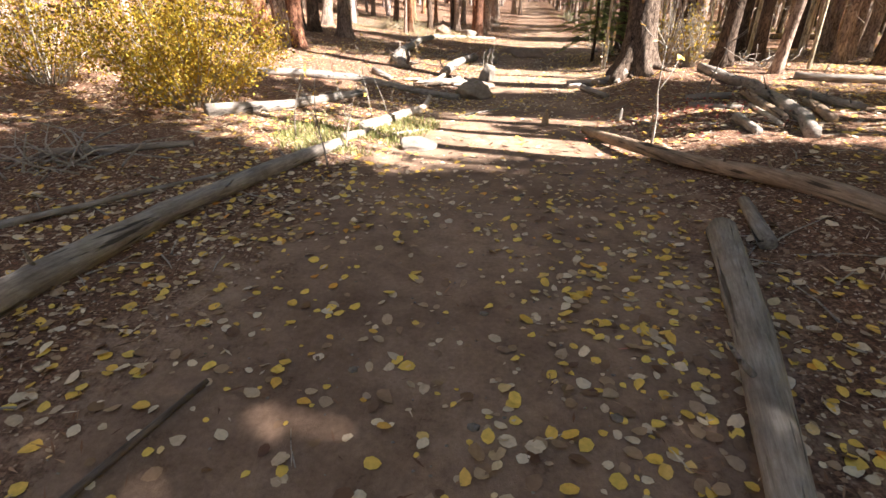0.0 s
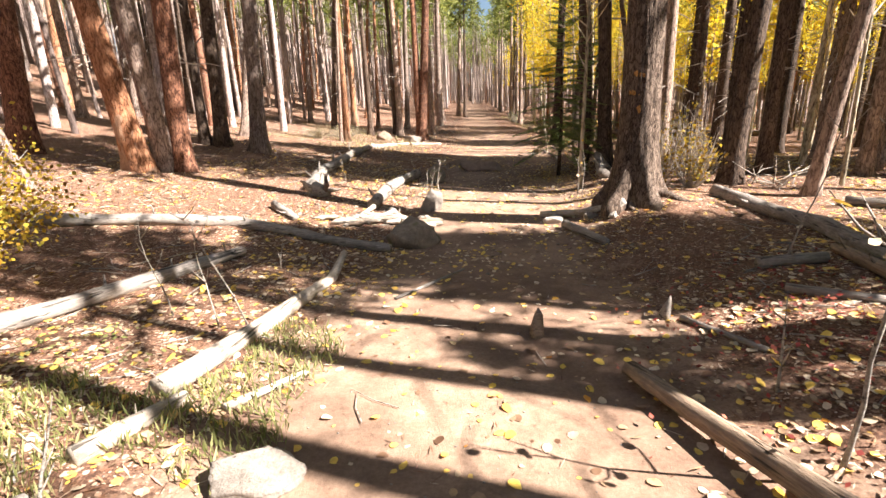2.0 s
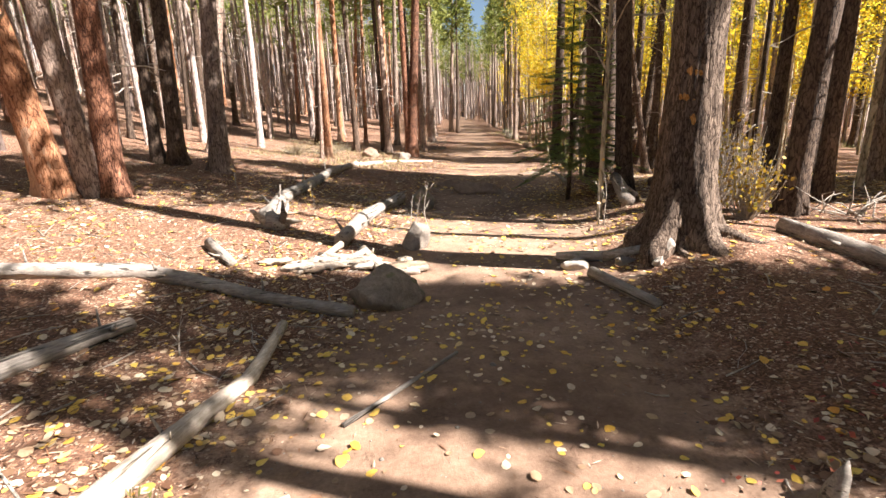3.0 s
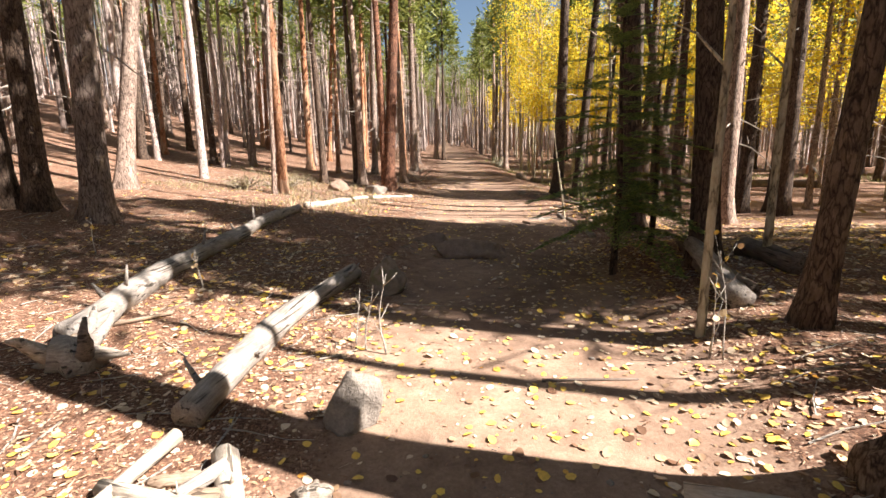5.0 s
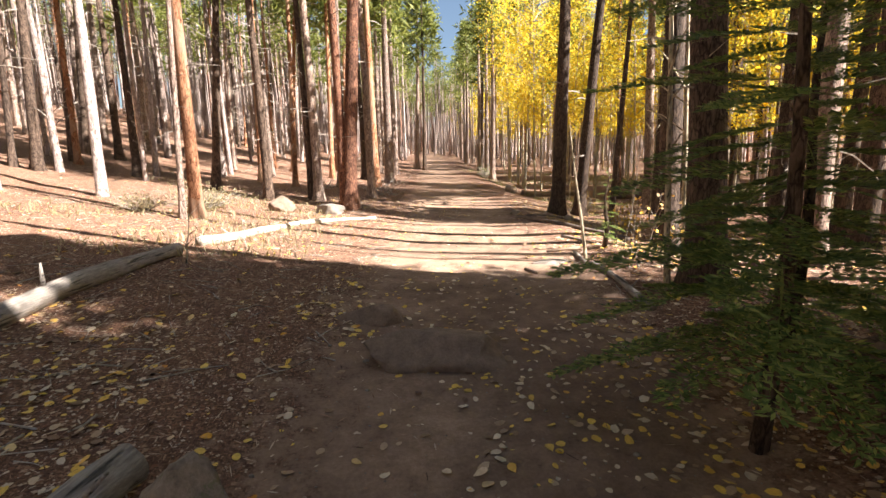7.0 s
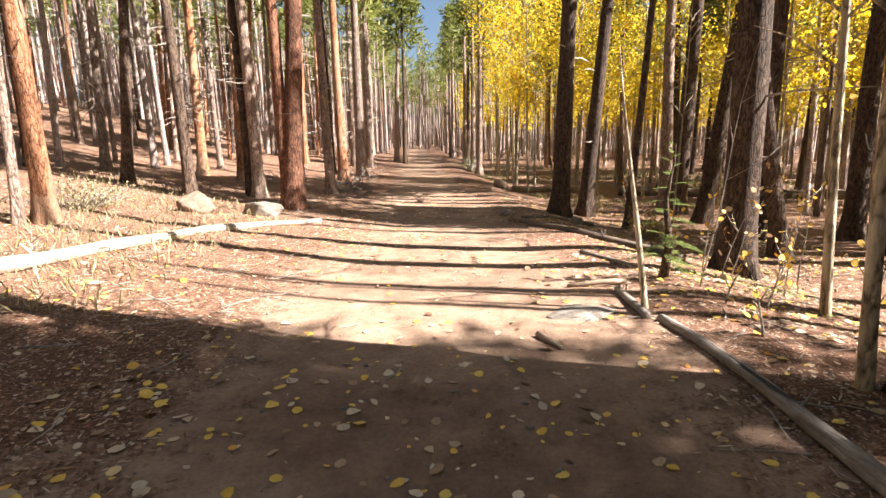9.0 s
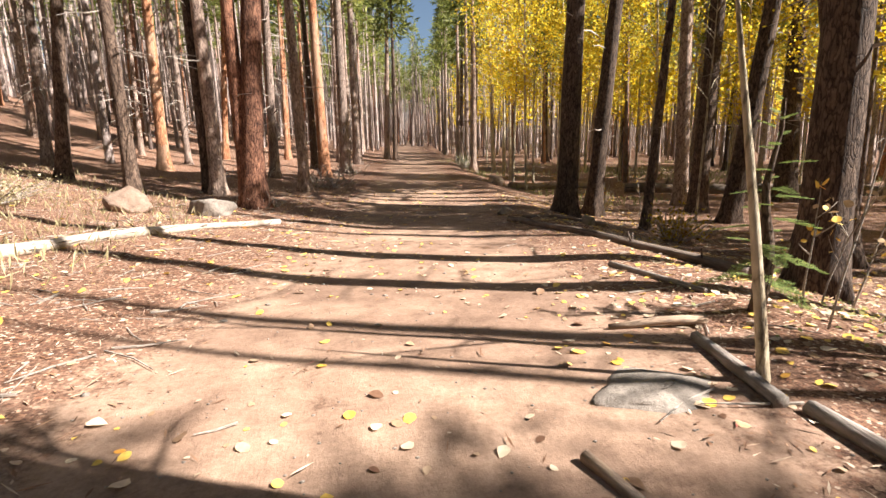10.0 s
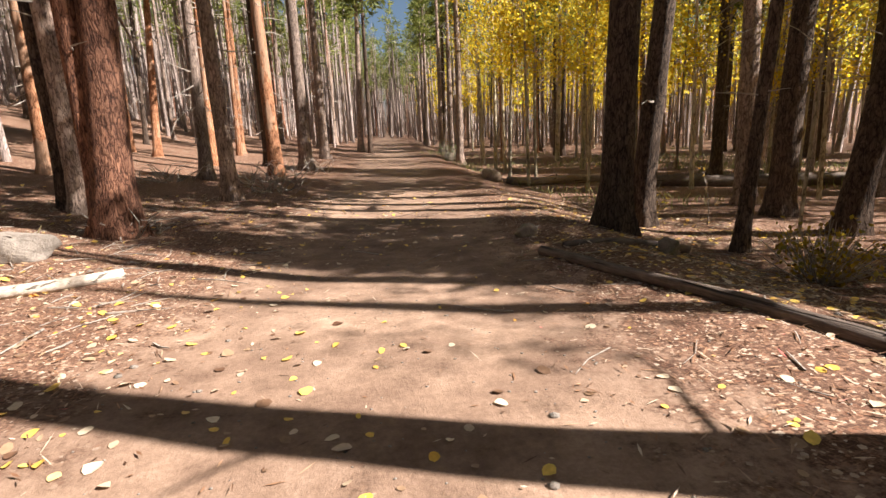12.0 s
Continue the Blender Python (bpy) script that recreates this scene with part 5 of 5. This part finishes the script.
brush_heap(-3.2, 4.4, 1.4, 0.3, 26, 7, "tangle of grey dead twigs in leaf litter")


def twig_stuff(n, seed):
    """Loose twigs strewn over the duff."""
    r = random.Random(seed)
    out = []
    while len(out) < n:
        x, y = r.uniform(-6, 11), r.uniform(0, 31)
        if float(trail_mask(np.float64(x), np.float64(y))) > 0.5 and r.random() < 0.93:
            continue
        a, L, q = r.uniform(0, 6.283), r.uniform(0.1, 0.5), r.uniform(0.003, 0.008)
        d = Vector((math.cos(a), math.sin(a), 0))
        p = Vector((x, y, 0))
        pts = [p, p + d * L * 0.5 + Vector((r.uniform(-1, 1), r.uniform(-1, 1), 0)) * L * 0.08, p + d * L]
        pts = [Vector((c.x, c.y, gz(c.x, c.y) + q + r.uniform(0, 0.012))) for c in pts]
        out.append(tube(pts, (q, q * 0.8, q * 0.4), 4, 0, 1, False))
    tagged(new("twigs", mesh_of("twigs", *joined(out), DEADWOOD)), "grey twigs strewn over the forest floor", "twigs", kind="stuff")


twig_stuff(2600, 4)


def pebble_stuff(n, seed):
    r = np.random.default_rng(seed)
    bm = bmesh.new()
    bmesh.ops.create_icosphere(bm, subdivisions=1, radius=1.0)
    base = np.array([tuple(v.co) for v in bm.verts])
    tri = np.array([[v.index for v in f.verts] for f in bm.faces])
    bm.free()
    y = r.uniform(0, 32, n)
    x = trail_x(y) + r.normal(0, 1.5, n)
    s = r.uniform(0.003, 0.008, n) * (1 + 2 * (r.random(n) < 0.04))
    v = base[None] * (1 + r.normal(0, 0.14, (n, len(base), 1))) * s[:, None, None] * np.array((1.2, 1.0, 0.6))
    v = v + np.stack((x, y, ground_z(x, y) + s * 0.15), 1)[:, None, :]
    f = tri[None] + (np.arange(n) * len(base))[:, None, None]
    tagged(new("pebbles", quick_mesh("pebbles", v.reshape(-1, 3), f.reshape(-1, 3), ROCK)), "small grey-brown pebbles on the dirt trail", "pebbles", kind="stuff")


pebble_stuff(3500, 9)

# single leaves that lie nearest to the walker
_r = random.Random(77)
_shapes = [mesh_of("leaf", *fallen_leaf(200 + s), FALLEN_ONE) for s in range(8)]
_n = 0
while _n < 300:
    _y = _r.uniform(0.6, 24)
    _x = float(trail_x(np.float64(_y))) + _r.uniform(-2.2, 2.2)
    if _r.random() > float(leaf_density(np.float64(_x), np.float64(_y))) + 0.05:
        continue
    _s = _r.uniform(0.045, 0.066)
    _o = part("leaf", _shapes[_n % 8], ground)
    _o.location, _o.rotation_euler, _o.scale = (_x, _y, gz(_x, _y) + 0.004), (_r.gauss(0, 0.14), _r.gauss(0, 0.14), _r.uniform(0, 6.28)), (_s, _s, _s)
    _n += 1


def low_leaves(name, x, y, wide, n, mat, seed, label):
    """Low-lying leafy growth in a patch, a few centimetres high."""
    r = np.random.default_rng(seed)
    px, py = x + r.normal(0, wide * 0.4, n), y + r.normal(0, wide * 0.4, n)
    b = np.stack((px, py, ground_z(px, py) + r.uniform(0.005, 0.07, n)), 1)
    l = r.uniform(0.02, 0.05, n)
    tagged(new(name, quick_mesh(name, *blades(b, unit(r.normal(0, 1, b.shape) * (1, 1, 0.4)), l, l * 0.7, r.normal(0, 0.4, b.shape) + (0, 0, 1)), mat)), label, "ground plants", kind="stuff")


RED_LEAF = leaf_mat("red_leaves", ((0, (0.16, 0.03, 0.025)), (0.6, (0.34, 0.07, 0.06)), (1, (0.45, 0.16, 0.1))), 0.3)
low_leaves("red_ground_leaves", 3.0, 6.5, 1.3, 420, RED_LEAF, 1, "low red autumn leaves among pale litter")
low_leaves("red_ground_leaves", 3.6, 7.4, 1.0, 200, RED_LEAF, 2, "low red autumn leaves among pale litter")
low_leaves("green_ground_leaves", -1.9, 6.9, 1.0, 350, GRASS, 3, "low green leaves in the sun beside the trail")
low_leaves("green_ground_leaves", 7.0, 20.3, 1.2, 300, GRASS, 4, "low green leaves at the trail edge")
low_leaves("green_ground_leaves", -2.6, 25.6, 1.8, 500, GRASS, 5, "low green leaves on the slope")
